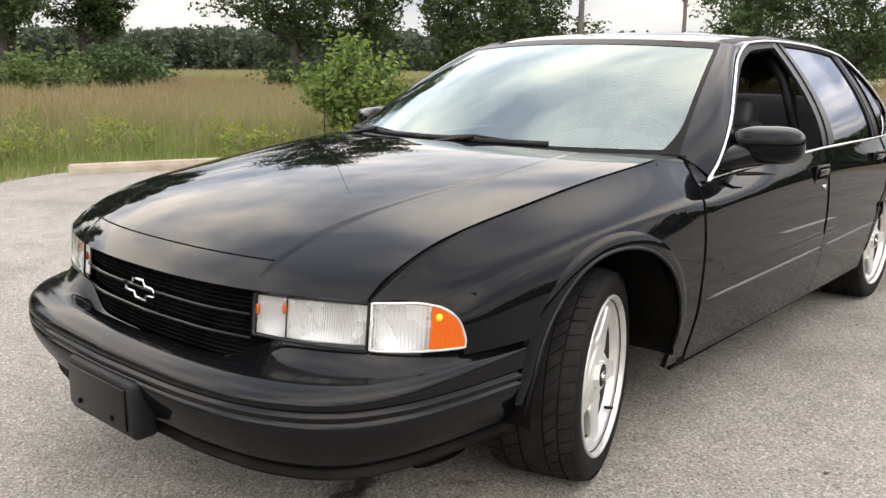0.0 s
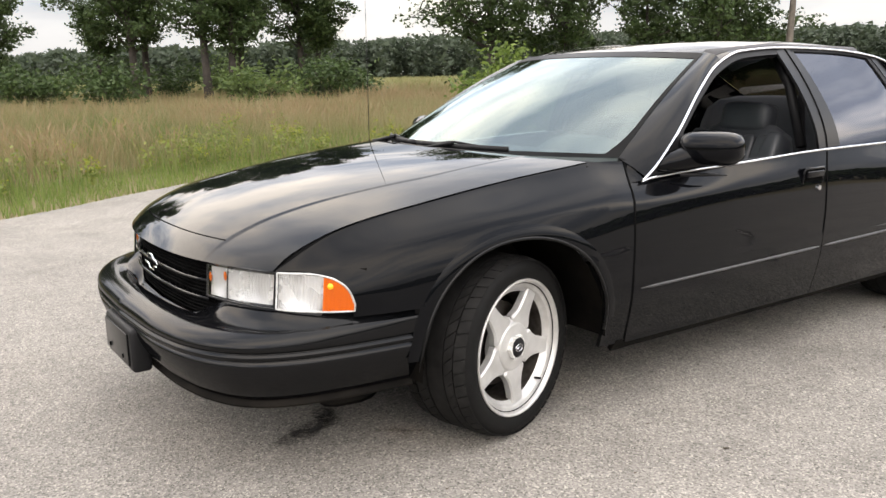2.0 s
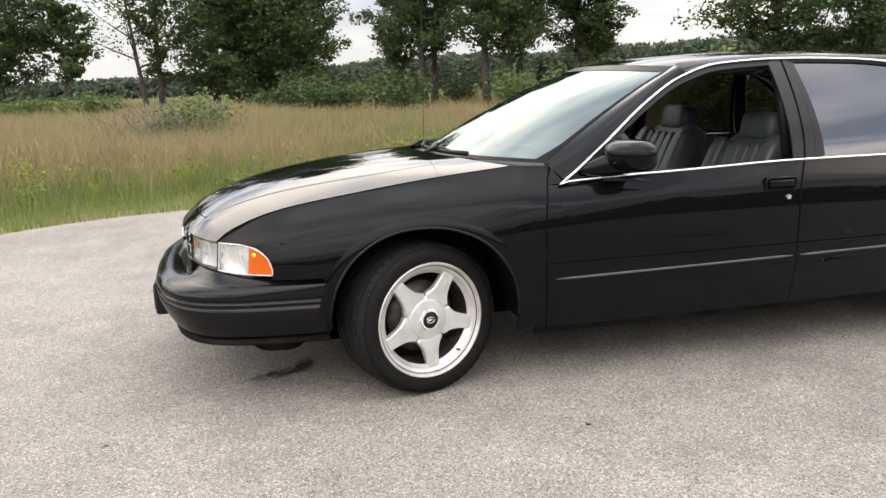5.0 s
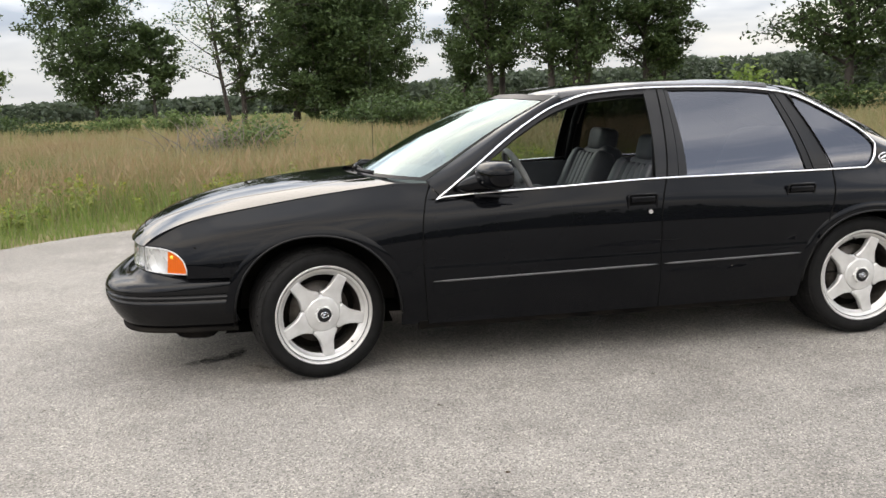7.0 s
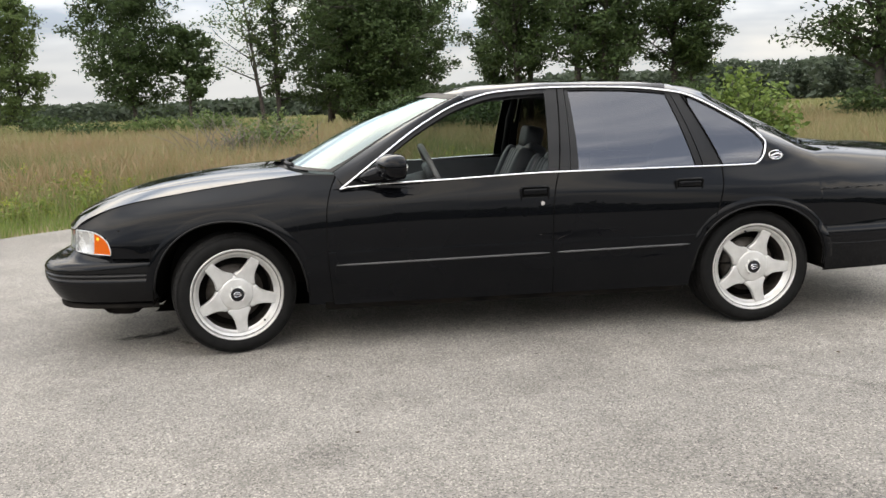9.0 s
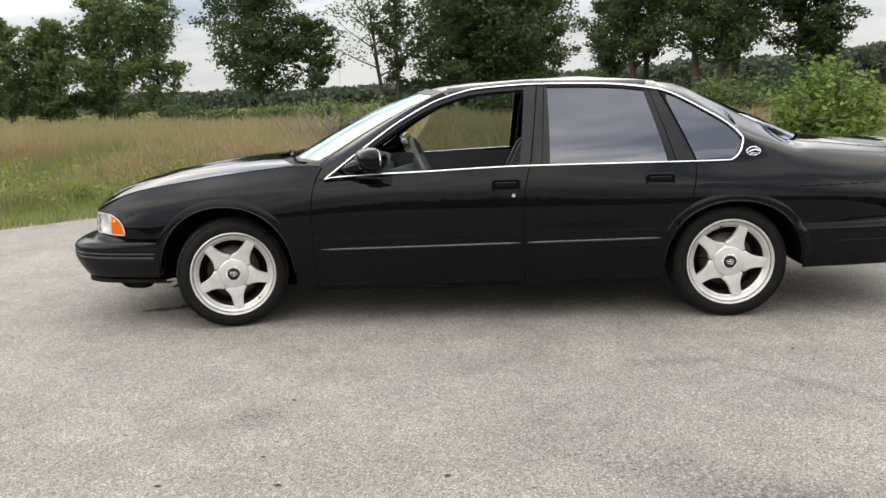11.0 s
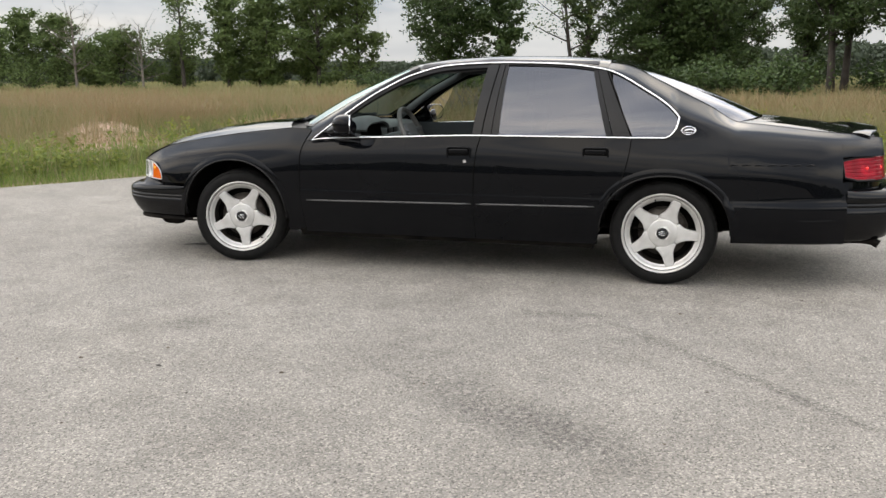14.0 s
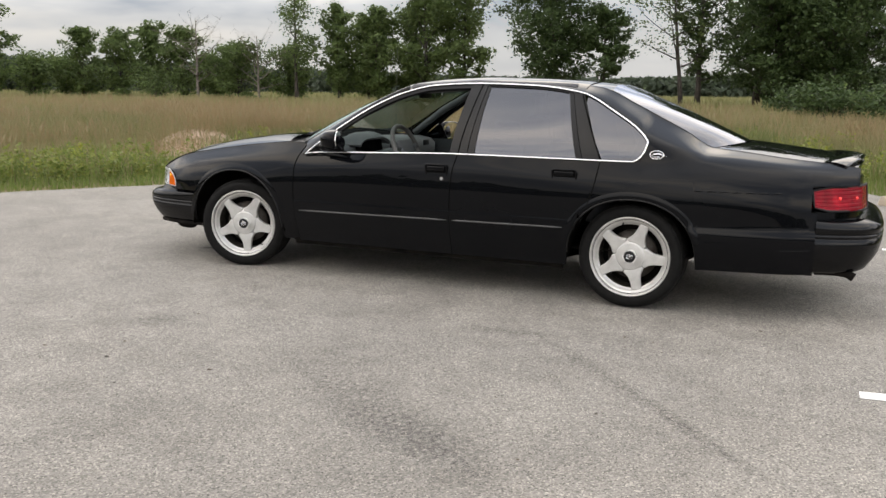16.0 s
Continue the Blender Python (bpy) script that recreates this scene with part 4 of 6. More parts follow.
# grille and headlamps
bm = bmesh.new()
sheet(bm, lambda y, v: (NOSE_X(abs(y)) + 0.045 + 0.012 * v, y, 0.49 + 0.215 * v), spans(-0.43, 0.43, 20), [0, 1], -1)
bmesh.ops.reverse_faces(bm, faces=bm.faces[:])
grille = part("grille", bm, DARK, car, "black slatted front grille")
for k in range(15):
    z = 0.507 + k * 0.0125
    bm = bmesh.new()
    big = k in (5, 10)
    tube(bm, [(NOSE_X(abs(y)) + (0.012 if big else 0.03), y, z) for y in spans(-0.425, 0.425, 16)], 0.0065 if big else 0.0034, 6)
    part("bar", bm, PAINT if big else DARK, grille)
for k in range(24):
    bm = bmesh.new()
    y = -0.414 + 0.036 * k
    tube(bm, [(NOSE_X(abs(y)) + 0.036, y, 0.50), (NOSE_X(abs(y)) + 0.04, y, 0.692)], 0.0022, 4)
    part("rib", bm, DARK, grille)
bm = bmesh.new()
cross = [(-0.075, -0.012), (-0.032, -0.012), (-0.032, -0.028), (0.024, -0.028), (0.030, -0.012), (0.075, -0.012), (0.082, 0.012), (0.036, 0.012), (0.036, 0.028), (-0.022, 0.028), (-0.028, 0.012), (-0.068, 0.012)]
tube(bm, [(-0.988, a, 0.634 + b) for a, b in cross], 0.0042, 6, True)
part("emblem", bm, CHROME, grille, "bright outlined emblem")

for side in (1, -1):
    bm = bmesh.new()
    sheet(bm, lambda y, v: (NOSE_X(y) + 0.06, -y, 0.585 + 0.115 * v), spans(0.44, 0.80, 10), [0, 1], side)
    lamp = part("headlamp", bm, DARK, car, "clear rectangular headlamp with an amber corner")

    def lamp_at(y, z, d):
        x = NOSE_X(y)
        dx = (NOSE_X(min(y + 0.005, 0.905)) - NOSE_X(max(y - 0.005, 0))) / 0.01
        n = Vector((-1.0, dx, 0)).normalized()
        back = 0.10 * (z - 0.60)
        return Vector((x + back, -y, z)) + Vector((n.x, -n.y, 0)) * d
    tops = lambda y: LAMP_TOP(max(-0.82, NOSE_X(y))) - 0.004 if y > 0.748 else 0.702
    bots = lambda y: 0.588 if y < 0.75 else 0.588 - 0.016 * (y - 0.75) / 0.118

    def lens_grid(y0, y1, d, nu, nv, flutes):
        b = bmesh.new()

        def fn(u, v):
            y = y1 + (y0 - y1) * u
            z = bots(y) + (tops(y) - bots(y)) * v
            bowl = 0.009 * (1 - (2 * u - 1) ** 2) * (1 - (2 * v - 1) ** 2) if d < 0 else 0
            return lamp_at(y, z, d - bowl + flutes * math.cos(u * math.pi * 2 * nu / 4))
        sheet(b, fn, spans(0, 1, nu), spans(0, 1, nv), -1 if side < 0 else 1)
        if side > 0:
            bmesh.ops.reverse_faces(b, faces=b.faces[:])
        bmesh.ops.recalc_face_normals(b, faces=b.faces[:])
        return b

    part("reflector", lens_grid(0.444, 0.530, -0.016, 60, 6, 0.0030), REFLECT, lamp)
    part("reflector", lens_grid(0.533, 0.742, -0.020, 132, 8, 0.0030), REFLECT, lamp)
    for y_, z_ in ((0.531, 0.664), (0.449, 0.650)):
        bm = bmesh.new()
        p = lamp_at(y_, z_, -0.006)
        bmesh.ops.create_uvsphere(bm, u_segments=12, v_segments=8, radius=0.009, matrix=Matrix.Translation((p.x, p.y * side, p.z)) @ Matrix.Diagonal((0.6, 0.8, 1.7, 1)))
        part("side_marker", bm, AMBER, lamp, "amber marker inside the headlamp")
    part("lens", lens_grid(0.446, 0.738, 0.003, 160, 6, 0.0016), LENS, lamp, "clear fluted lens").visible_shadow = False
    part("corner_reflector", lens_grid(0.748, 0.834, -0.010, 64, 8, 0.0012), REFLECT, lamp)
    part("corner_lens", lens_grid(0.752, 0.832, 0.003, 60, 8, 0.001), LENS, lamp).visible_shadow = False
    part("indicator", lens_grid(0.832, 0.868, 0.003, 32, 8, 0.0006), AMBER, lamp, "amber indicator lens")
    bm = bmesh.new()
    p = lamp_at(0.841, 0.656, -0.002)
    bmesh.ops.create_uvsphere(bm, u_segments=14, v_segments=10, radius=0.011, matrix=Matrix.Translation((p.x, p.y * side, p.z)))
    part("bulb", bm, BULB, lamp, "bright amber bulb")
    # housing: pale rims and a dark box behind
    for y0, y1 in ((0.444, 0.742), (0.748, 0.868)):
        bm = bmesh.new()
        ys_ = spans(y0, y1, 48)
        ring = [lamp_at(y, bots(y), 0.002) for y in ys_] + [lamp_at(y, tops(y), 0.002) for y in ys_[::-1]]
        if side < 0:
            ring = [Vector((p.x, -p.y, p.z)) for p in ring]
        tube(bm, ring, 0.0036, 6, True)
        part("rim", bm, PALE if y0 > 0.7 else FRAME, lamp)

# inner front structure behind lamps and grille
bm = bmesh.new()
sheet(bm, lambda y, v: (NOSE_X(abs(y)) + 0.075, y, 0.45 + 0.25 * v), spans(-0.86, 0.86, 30), [0, 1], 1)
sheet(bm, lambda x, y: (x, y * (0.82 if 0.55 < x < 2.48 or 3.4 < x < 3.9 else 0.6), 0.25 if x < 3.3 else 0.31), [-0.80, -0.7, -0.44, 0.54, 0.57, 1.0, 2.0, 2.47, 2.53, 3.38, 3.42, 3.88, 4.2], spans(-1, 1, 4), 1)
sheet(bm, lambda x, v: (x, -0.5 + v, 0.17), [-0.5, 0.4], [0, 1], 1)
part("underbody", bm, UNDER, car)

# aerial on the far fender
bm = bmesh.new()
tube(bm, [(0.43, 0.86, 0.90), (0.44, 0.87, 1.3), (0.45, 0.88, 1.86)], [0.0025, 0.0016, 0.0009], 6)
tube(bm, [(0.43, 0.86, 0.895), (0.43, 0.86, 0.925)], [0.014, 0.008], 10)
part("aerial", bm, FRAME, car, "thin whip aerial")

# wipers lie along the foot of the windscreen
for y0, y1, yb in ((-0.44, 0.12, -0.25), (0.12, 0.70, 0.30)):
    bm = bmesh.new()
    pts = []
    for y in spans(y0, y1, 8):
        p = Vector(screen(0.035, y / 0.81))
        pts.append((p.x - 0.04, p.y, p.z + 0.006))
    tube(bm, pts, 0.008, 6, False, 1.6)
    wp = part("wiper", bm, TRIM, car, "black windscreen wiper")
    bm = bmesh.new()
    c = Vector(pts[4])
    tube(bm, [(c.x - 0.02, yb + 0.30, c.z - 0.02), (c.x - 0.02, yb + 0.1, c.z + 0.012), (c.x, c.y, c.z + 0.016)], 0.009, 6)
    tube(bm, [(pts[1][0], pts[1][1], pts[1][2]), (c.x, c.y, c.z + 0.018), (pts[7][0], pts[7][1], pts[7][2])], 0.005, 5)
    part("arm", bm, TRIM, wp)

# ---- wheels ----
TYRE_R, RIM_R = 0.329, 0.247


def wheel(name, side, spin):
    """A wheel about the y axis with its face to -y for side 1."""
    bm = bmesh.new()
    lathe(bm, [(0.0005, 0.0), (0.2, side * 0.03), (0.2, side * 0.08)], 32)
    hub_ob = part(name, bm, UNDER, car, "silver five-spoke alloy wheel with black tyre")
    bm = bmesh.new()
    prof = [(0.232, -0.108), (0.245, -0.116), (0.262, -0.124), (0.285, -0.1265), (0.305, -0.121), (0.317, -0.111), (0.322, -0.098),
            (0.3225, -0.05), (0.323, 0.0), (0.3225, 0.05), (0.322, 0.098), (0.317, 0.111), (0.305, 0.121), (0.285, 0.1265), (0.262, 0.124), (0.245, 0.116), (0.232, 0.108)]
    lathe(bm, [(r, y * (1.32 if y * side > 0 else 1)) for r, y in prof], 72)
    bmesh.ops.reverse_faces(bm, faces=bm.faces[:])
    tyre = part("tyre", bm, RUBBER, hub_ob, "black low-profile tyre")
    # tread blocks: shoulder blocks, ribs and slanted inner blocks
    bm = bmesh.new()
    def block(a0, a1, y0, y1, skew, r0=0.316, r1=TYRE_R):
        vs = []
        for r in (r0, r1):
            for a, y in ((a0, y0), (a1, y0), (a1 + skew, y1), (a0 + skew, y1)):
                rr = r - (0.010 if abs(y) > 0.112 and r == r1 else 0.0)
                vs.append(bm.verts.new((rr * math.cos(a), y, rr * math.sin(a))))
        for q in ((0, 1, 2, 3), (7, 6, 5, 4), (0, 4, 5, 1), (1, 5, 6, 2), (2, 6, 7, 3), (3, 7, 4, 0)):
            bm.faces.new([vs[i] for i in q])
    n = 46
    st = 2 * math.pi / n
    for i in range(n):
        a = i * st
        block(a + st * 0.07, a + st * 0.93, -0.118, -0.078, 0.04)
        block(a + st * 0.07, a + st * 0.93, 0.078, 0.118, 0.04)
        block(a + st * 0.05, a + st * 0.95, -0.072, -0.035, 0.10)
        block(a + st * 0.05, a + st * 0.95, 0.035, 0.072, 0.10)
        block(a, a + st * 1.0, -0.029, 0.029, 0.03)
    for v in bm.verts:
        if v.co.y * side > 0:
            v.co.y *= 1.32
    bmesh.ops.recalc_face_normals(bm, faces=bm.faces[:])
    part("tread", bm, TREAD, hub_ob, smooth=False)
    # rim barrel and lip
    bm = bmesh.new()
    s = -side
    barrel = [(0.236, s * 0.108), (RIM_R, s * 0.114), (RIM_R + 0.004, s * 0.120), (RIM_R + 0.002, s * 0.125), (RIM_R - 0.003, s * 0.1255), (0.240, s * 0.121), (0.236, s * 0.1135), (0.2345, s * 0.106), (0.2315, s * 0.1045), (0.2205, s * 0.1035), (0.2175, s * 0.101), (0.2140, s * 0.094), (0.2085, s * 0.0875), (0.2025, s * 0.0845), (0.2005, s * 0.081)]
    lathe(bm, barrel, 72)
    bmesh.ops.recalc_face_normals(bm, faces=bm.faces[:])
    part("rim", bm, LIP, hub_ob, "polished alloy rim lip")
    # the inner barrel takes the dark brake steel, not the bright lip alloy
    bm = bmesh.new()
    lathe(bm, [(0.2005, s * 0.081), (0.1995, s * 0.06), (0.199, s * 0.03), (0.196, s * -0.08)], 48)
    bmesh.ops.recalc_face_normals(bm, faces=bm.faces[:])
    bmesh.ops.reverse_faces(bm, faces=bm.faces[:])
    part("rim_barrel", bm, DISC, hub_ob, "dark inner barrel of the rim")
    # five spokes as one casting with the hub
    for k in range(5):
        bm = bmesh.new()
        rot = Matrix.Rotation(-(spin + k * 2 * math.pi / 5), 4, "Y")
        us = [0.080, 0.092, 0.102, 0.111, 0.121, 0.134, 0.152, 0.178, 0.208, 0.2135, 0.2155]
        hw = [0.055, 0.062, 0.0575, 0.0505, 0.0445, 0.0390, 0.0345, 0.0310, 0.0290, 0.0285, 0.0270]
        dep = [0.0905, 0.0925, 0.093, 0.0935, 0.094, 0.0945, 0.095, 0.0965, 0.098, 0.0965, 0.0900]
        rows = []
        for r, w, d in zip(us, hw, dep):
            w2 = w
            rows.append([(r, s * (d - 0.030), -w2), (r, s * (d - 0.006), -w2), (r, s * d, -w2 * 0.84), (r, s * d, w2 * 0.84), (r, s * (d - 0.006), w2), (r, s * (d - 0.030), w2)])
        vv = [[bm.verts.new(rot @ Vector(p)) for p in r] for r in rows]
        for i in range(len(vv) - 1):
            for j in range(5):
                bm.faces.new((vv[i][j], vv[i + 1][j], vv[i + 1][j + 1], vv[i][j + 1]))
        bmesh.ops.recalc_face_normals(bm, faces=bm.faces[:])
        part("spoke", bm, ALLOY, hub_ob, smooth=False)
    bm = bmesh.new()
    lathe(bm, [(0.0005, s * 0.097), (0.078, s * 0.097), (0.085, s * 0.0955), (0.0885, s * 0.0915), (0.0895, s * 0.0895), (0.096, s * 0.0885), (0.100, s * 0.085), (0.102, s * 0.078), (0.103, s * 0.04)], 60)
    bmesh.ops.recalc_face_normals(bm, faces=bm.faces[:])
    hb = part("hub", bm, ALLOY, hub_ob)
    bm = bmesh.new()
    hexa = [(0.047 * math.cos(math.pi / 3 * i), 0.047 * math.sin(math.pi / 3 * i)) for i in range(6)]
    prism(bm, hexa, s * 0.092, s * 0.113, None, 0.006)
    cap = part("centre_nut", bm, NUT, hub_ob, "bright six-sided centre cap", smooth=False)
    bm = bmesh.new()
    lathe(bm, [(0.0005, s * 0.1155), (0.034, s * 0.1155), (0.0375, s * 0.112)], 32)
    bmesh.ops.recalc_face_normals(bm, faces=bm.faces[:])
    part("cap_badge", bm, TRIM, hub_ob, "round black cap badge")
    bm = bmesh.new()
    tube(bm, [(0.020 * math.cos(a), s * 0.116, 0.013 * math.sin(a)) for a in (2 * math.pi * i / 20 for i in range(20))], 0.002, 5, True)
    tube(bm, [(-0.014, s * 0.1165, -0.004), (0.0, s * 0.1165, 0.003), (0.015, s * 0.1165, 0.0)], 0.0028, 5)
    part("cap_mark", bm, CHROME, hub_ob)
    # valve, brake disc and caliper
    bm = bmesh.new()
    va = spin + 2 * math.pi / 10 * 1.0
    d = Vector((math.cos(va), 0, math.sin(va)))
    tube(bm, [d * 0.214 + Vector((0, s * 0.088, 0)), d * 0.206 + Vector((0, s * 0.118, 0))], 0.005, 8)
    part("valve", bm, TRIM, hub_ob)
    bm = bmesh.new()
    lathe(bm, [(0.07, s * 0.02), (0.155, s * 0.02), (0.155, s * -0.006), (0.07, s * -0.006)], 40)
    bmesh.ops.recalc_face_normals(bm, faces=bm.faces[:])
    part("brake_disc", bm, DISC, hub_ob)
    return hub_ob


for nm, x, y, spin, steer in (("front_wheel", 0.0, -0.775, radians(-85), 16), ("rear_wheel", 2.944, -0.772, radians(68), 0)):
    w = wheel(nm, 1, spin)
    w.matrix_local = pose(x, y, TYRE_R - 0.004, 0, 0, steer)
    w2 = wheel(nm, -1, spin)
    w2.matrix_local = pose(x, -y, TYRE_R - 0.004, 0, 0, steer)

# ---- the cabin ----
bm = bmesh.new()
sheet(bm, lambda x, y: (x, y, 0.34), spans(0.45, 3.3, 6), spans(-0.84, 0.84, 6), 1)
part("cabin_floor", bm, UNDER, car)

# dashboard: a profile drawn across the car
DASH = [(0.42, 0.945), (0.55, 0.955), (0.70, 0.955), (0.80, 0.935), (0.845, 0.895), (0.84, 0.82), (0.80, 0.70), (0.78, 0.55)]
bm = bmesh.new()
sheet(bm, lambda y, k: (DASH[int(k)][0], y, DASH[int(k)][1] - 0.02 * (y / 0.8) ** 2), spans(0.83, -0.83, 20), list(range(len(DASH))), 1)
bmesh.ops.recalc_face_normals(bm, faces=bm.faces[:])
dash = part("dashboard", bm, CABIN, car, "grey moulded dashboard")
bm = bmesh.new()
sheet(bm, lambda y, a: (0.80 - 0.13 * math.cos(a) * 0.9, y, 0.93 + 0.085 * math.sin(a) * (1 - ((y + 0.39) / 0.24) ** 4)), spans(-0.15, -0.63, 14), [radians(v) for v in spans(0, 150, 10)], 1, 0.02)
part("instrument_hood", bm, CABIN, dash, "hooded instrument binnacle")
bm = bmesh.new()
box(bm, (0.845, -0.39, 0.905), (0.012, 0.40, 0.115), 0.01, Matrix.Rotation(radians(-12), 4, "Y"))
part("instrument_panel", bm, DARK, dash)
for y in (0.0, 0.12, 0.62):
    bm = bmesh.new()
    box(bm, (0.852, y, 0.885), (0.012, 0.10, 0.045), 0.004)
    part("air_vent", bm, TRIM, dash)

# steering wheel
tiltm = Matrix.Translation((1.165, -0.39, 0.892)) @ Matrix.Rotation(radians(-24), 4, "Y")
bm = bmesh.new()
tube(bm, [tiltm @ Vector((0, 0.186 * math.cos(a), 0.186 * math.sin(a))) for a in (2 * math.pi * i / 40 for i in range(40))], 0.0175, 10, True)
swheel = part("steering_wheel", bm, PALE_GREY, car, "grey leather steering wheel")
bm = bmesh.new()
box(bm, tiltm @ Vector((-0.015, 0, 0)), (0.06, 0.20, 0.17), 0.024, Matrix.Rotation(radians(-24), 4, "Y"))
part("airbag_pad", bm, CABIN, swheel)
for a in (radians(10), radians(170), radians(245), radians(295)):
    bm = bmesh.new()
    tube(bm, [tiltm @ Vector((-0.01, 0.05 * math.cos(a), 0.05 * math.sin(a))), tiltm @ Vector((0, 0.185 * math.cos(a), 0.185 * math.sin(a)))], 0.016, 8)
    part("wheel_spoke", bm, CABIN, swheel)
bm = bmesh.new()
tube(bm, [tiltm @ Vector((-0.02, 0, 0)), (0.80, -0.39, 0.80)], 0.045, 12)
part("column", bm, CABIN, swheel)


def cushion(bm, c, s, rot, puff=0.25):
    """A padded block with rounded edges."""
    r = bmesh.ops.create_cube(bm, size=2.0)
    bmesh.ops.subdivide_edges(bm, edges=list({e for v in r["verts"] for e in v.link_edges}), cuts=5, use_grid_fill=True)
    for v in [v for v in bm.verts if v.tag is False]:
        p = v.co
        l4 = (abs(p.x) ** 5 + abs(p.y) ** 5 + abs(p.z) ** 5) ** 0.2
        q = p / max(1e-6, l4)
        v.co = Matrix.Translation(c) @ rot @ Vector((q.x * s[0] / 2, q.y * s[1] / 2, q.z * s[2] / 2))
        v.tag = True


def seat(y, drop=0.0):
    bm = bmesh.new()
    cushion(bm, (1.46, y, 0.60 - drop), (0.54, 0.54, 0.20), Matrix.Rotation(radians(-8), 4, "Y"))
    st = part("front_seat", bm, LEATHER, car, "grey leather bucket seat with headrest")
    lean = Matrix.Rotation(radians(25), 4, "Y")
    bm = bmesh.new()
    cushion(bm, (1.81 + drop, y, 0.80 - drop), (0.17, 0.50, 0.54), lean)
    part("backrest", bm, LEATHER, st)
    for k in range(5):
        bm = bmesh.new()
        cushion(bm, lean @ Vector((-0.085, -0.16 + 0.08 * k, -0.01)) + Vector((1.81 + drop, y, 0.80 - drop)), (0.05, 0.078, 0.40), lean)
        part("pleat", bm, LEATHER, st)
    for sg in (1, -1):
        bm = bmesh.new()
        cushion(bm, lean @ Vector((-0.06, sg * 0.225, -0.02)) + Vector((1.81 + drop, y, 0.80 - drop)), (0.15, 0.10, 0.46), lean)
        part("side_bolster", bm, LEATHER, st)
    bm = bmesh.new()
    cushion(bm, (1.90 + drop, y, 1.085 - drop), (0.13, 0.28, 0.155), Matrix.Rotation(radians(12), 4, "Y"))
    part("headrest", bm, LEATHER, st)
    for sg in (1, -1):
        bm = bmesh.new()
        tube(bm, [(1.88 + drop, y + sg * 0.06, 0.98 - drop), (1.895 + drop, y + sg * 0.06, 1.06 - drop)], 0.008, 8)
        part("headrest_post", bm, TRIM, st)


seat(-0.40, 0.05)
seat(0.40, 0.025)
bm = bmesh.new()
cushion(bm, (2.55, 0, 0.58), (0.55, 1.40, 0.22), Matrix.Identity(4))
bench = part("rear_bench", bm, LEATHER, car, "grey leather rear bench")
bm = bmesh.new()
cushion(bm, (2.92, 0, 0.84), (0.18, 1.36, 0.55), Matrix.Rotation(radians(22), 4, "Y"))
part("bench_back", bm, LEATHER, bench)
bm = bmesh.new()
box(bm, (1.42, 0, 0.50), (0.95, 0.20, 0.32), 0.03)
part("centre_console", bm, CABIN, car)
# door cards inside both front doors and inner pillars
for sg in (1, -1):
    bm = bmesh.new()
    sheet(bm, lambda x, v: (x, -sg * (0.845 + 0.03 * v), 0.33 + 0.575 * v), spans(0.60, 2.48, 12), spans(0, 1, 6), 1, 0.01)
    card = part("door_card", bm, LEATHER, car)
    bm = bmesh.new()
    box(bm, (1.30, -sg * 0.815, 0.72), (0.62, 0.07, 0.05), 0.02)
    part("armrest", bm, CABIN, card)
    bm = bmesh.new()
    tube(bm, [(1.80, -sg * 0.80, 0.92), (1.83, -sg * 0.70, 1.20), (1.86, -sg * 0.58, 1.35)], 0.024, 8)
    part("inner_pillar", bm, TRIM, car)
    bm = bmesh.new()
    tube(bm, [(0.66, -sg * 0.80, 0.96), (0.98, -sg * 0.705, 1.165), (1.33, -sg * 0.60, 1.335)], 0.030, 8)
    part("inner_screen_pillar", bm, CABIN, car)
    bm = bmesh.new()
    tube(bm, [(1.33, -sg * 0.61, 1.335), (1.8, -sg * 0.60, 1.365), (2.5, -sg * 0.60, 1.345)], 0.035, 8)
    part("inner_roof_rail", bm, LINER, car)
    # belt
    bm = bmesh.new()
    sheet(bm, lambda a, b: (1.85 - 0.06 * a + 0.045 * b, -sg * (0.735 - 0.0 * a + 0.10 * a), 1.16 - 0.55 * a), spans(0, 1, 8), [0, 1], 1, 0.003)
    part("seat_belt", bm, TRIM, car)
bm = bmesh.new()
box(bm, (1.13, 0.0, 1.292), (0.03, 0.19, 0.05), 0.012)
part("rear_view_mirror", bm, TRIM, car)

# ---- ground ----
EDGE = [(-20, -25), (-13, -13), (-8.6, -4.6), (-6.6, -0.7), (-5.4, 1.5), (-4.35, 3.05), (-3.4, 4.3), (-2.3, 5.3), (-0.6, 6.0), (0.9, 7.05), (2.3, 7.8), (3.6, 7.75), (4.7, 6.7), (6.0, 4.9), (8.0, 3.0), (12.0, 0.5), (20, -4), (34, -12)]


def smooth_line(pts, k=6):
    out = []
    p = [Vector((*a, 0)) for a in pts]
    for i in range(len(p) - 1):
        a, b, c, d = p[max(i - 1, 0)], p[i], p[i + 1], p[min(i + 2, len(p) - 1)]
        for j in range(k):
            t = j / k
            out.append(0.5 * ((2 * b) + (c - a) * t + (2 * a - 5 * b + 4 * c - d) * t * t + (3 * b - a - 3 * c + d) * t ** 3))
    return out + [p[-1]]


edge_line = smooth_line(EDGE)
for i, p in enumerate(edge_line):
    p += Vector((noise.noise(p * 2.1), noise.noise(p * 2.1 + Vector((9, 3, 0))), 0)) * 0.05

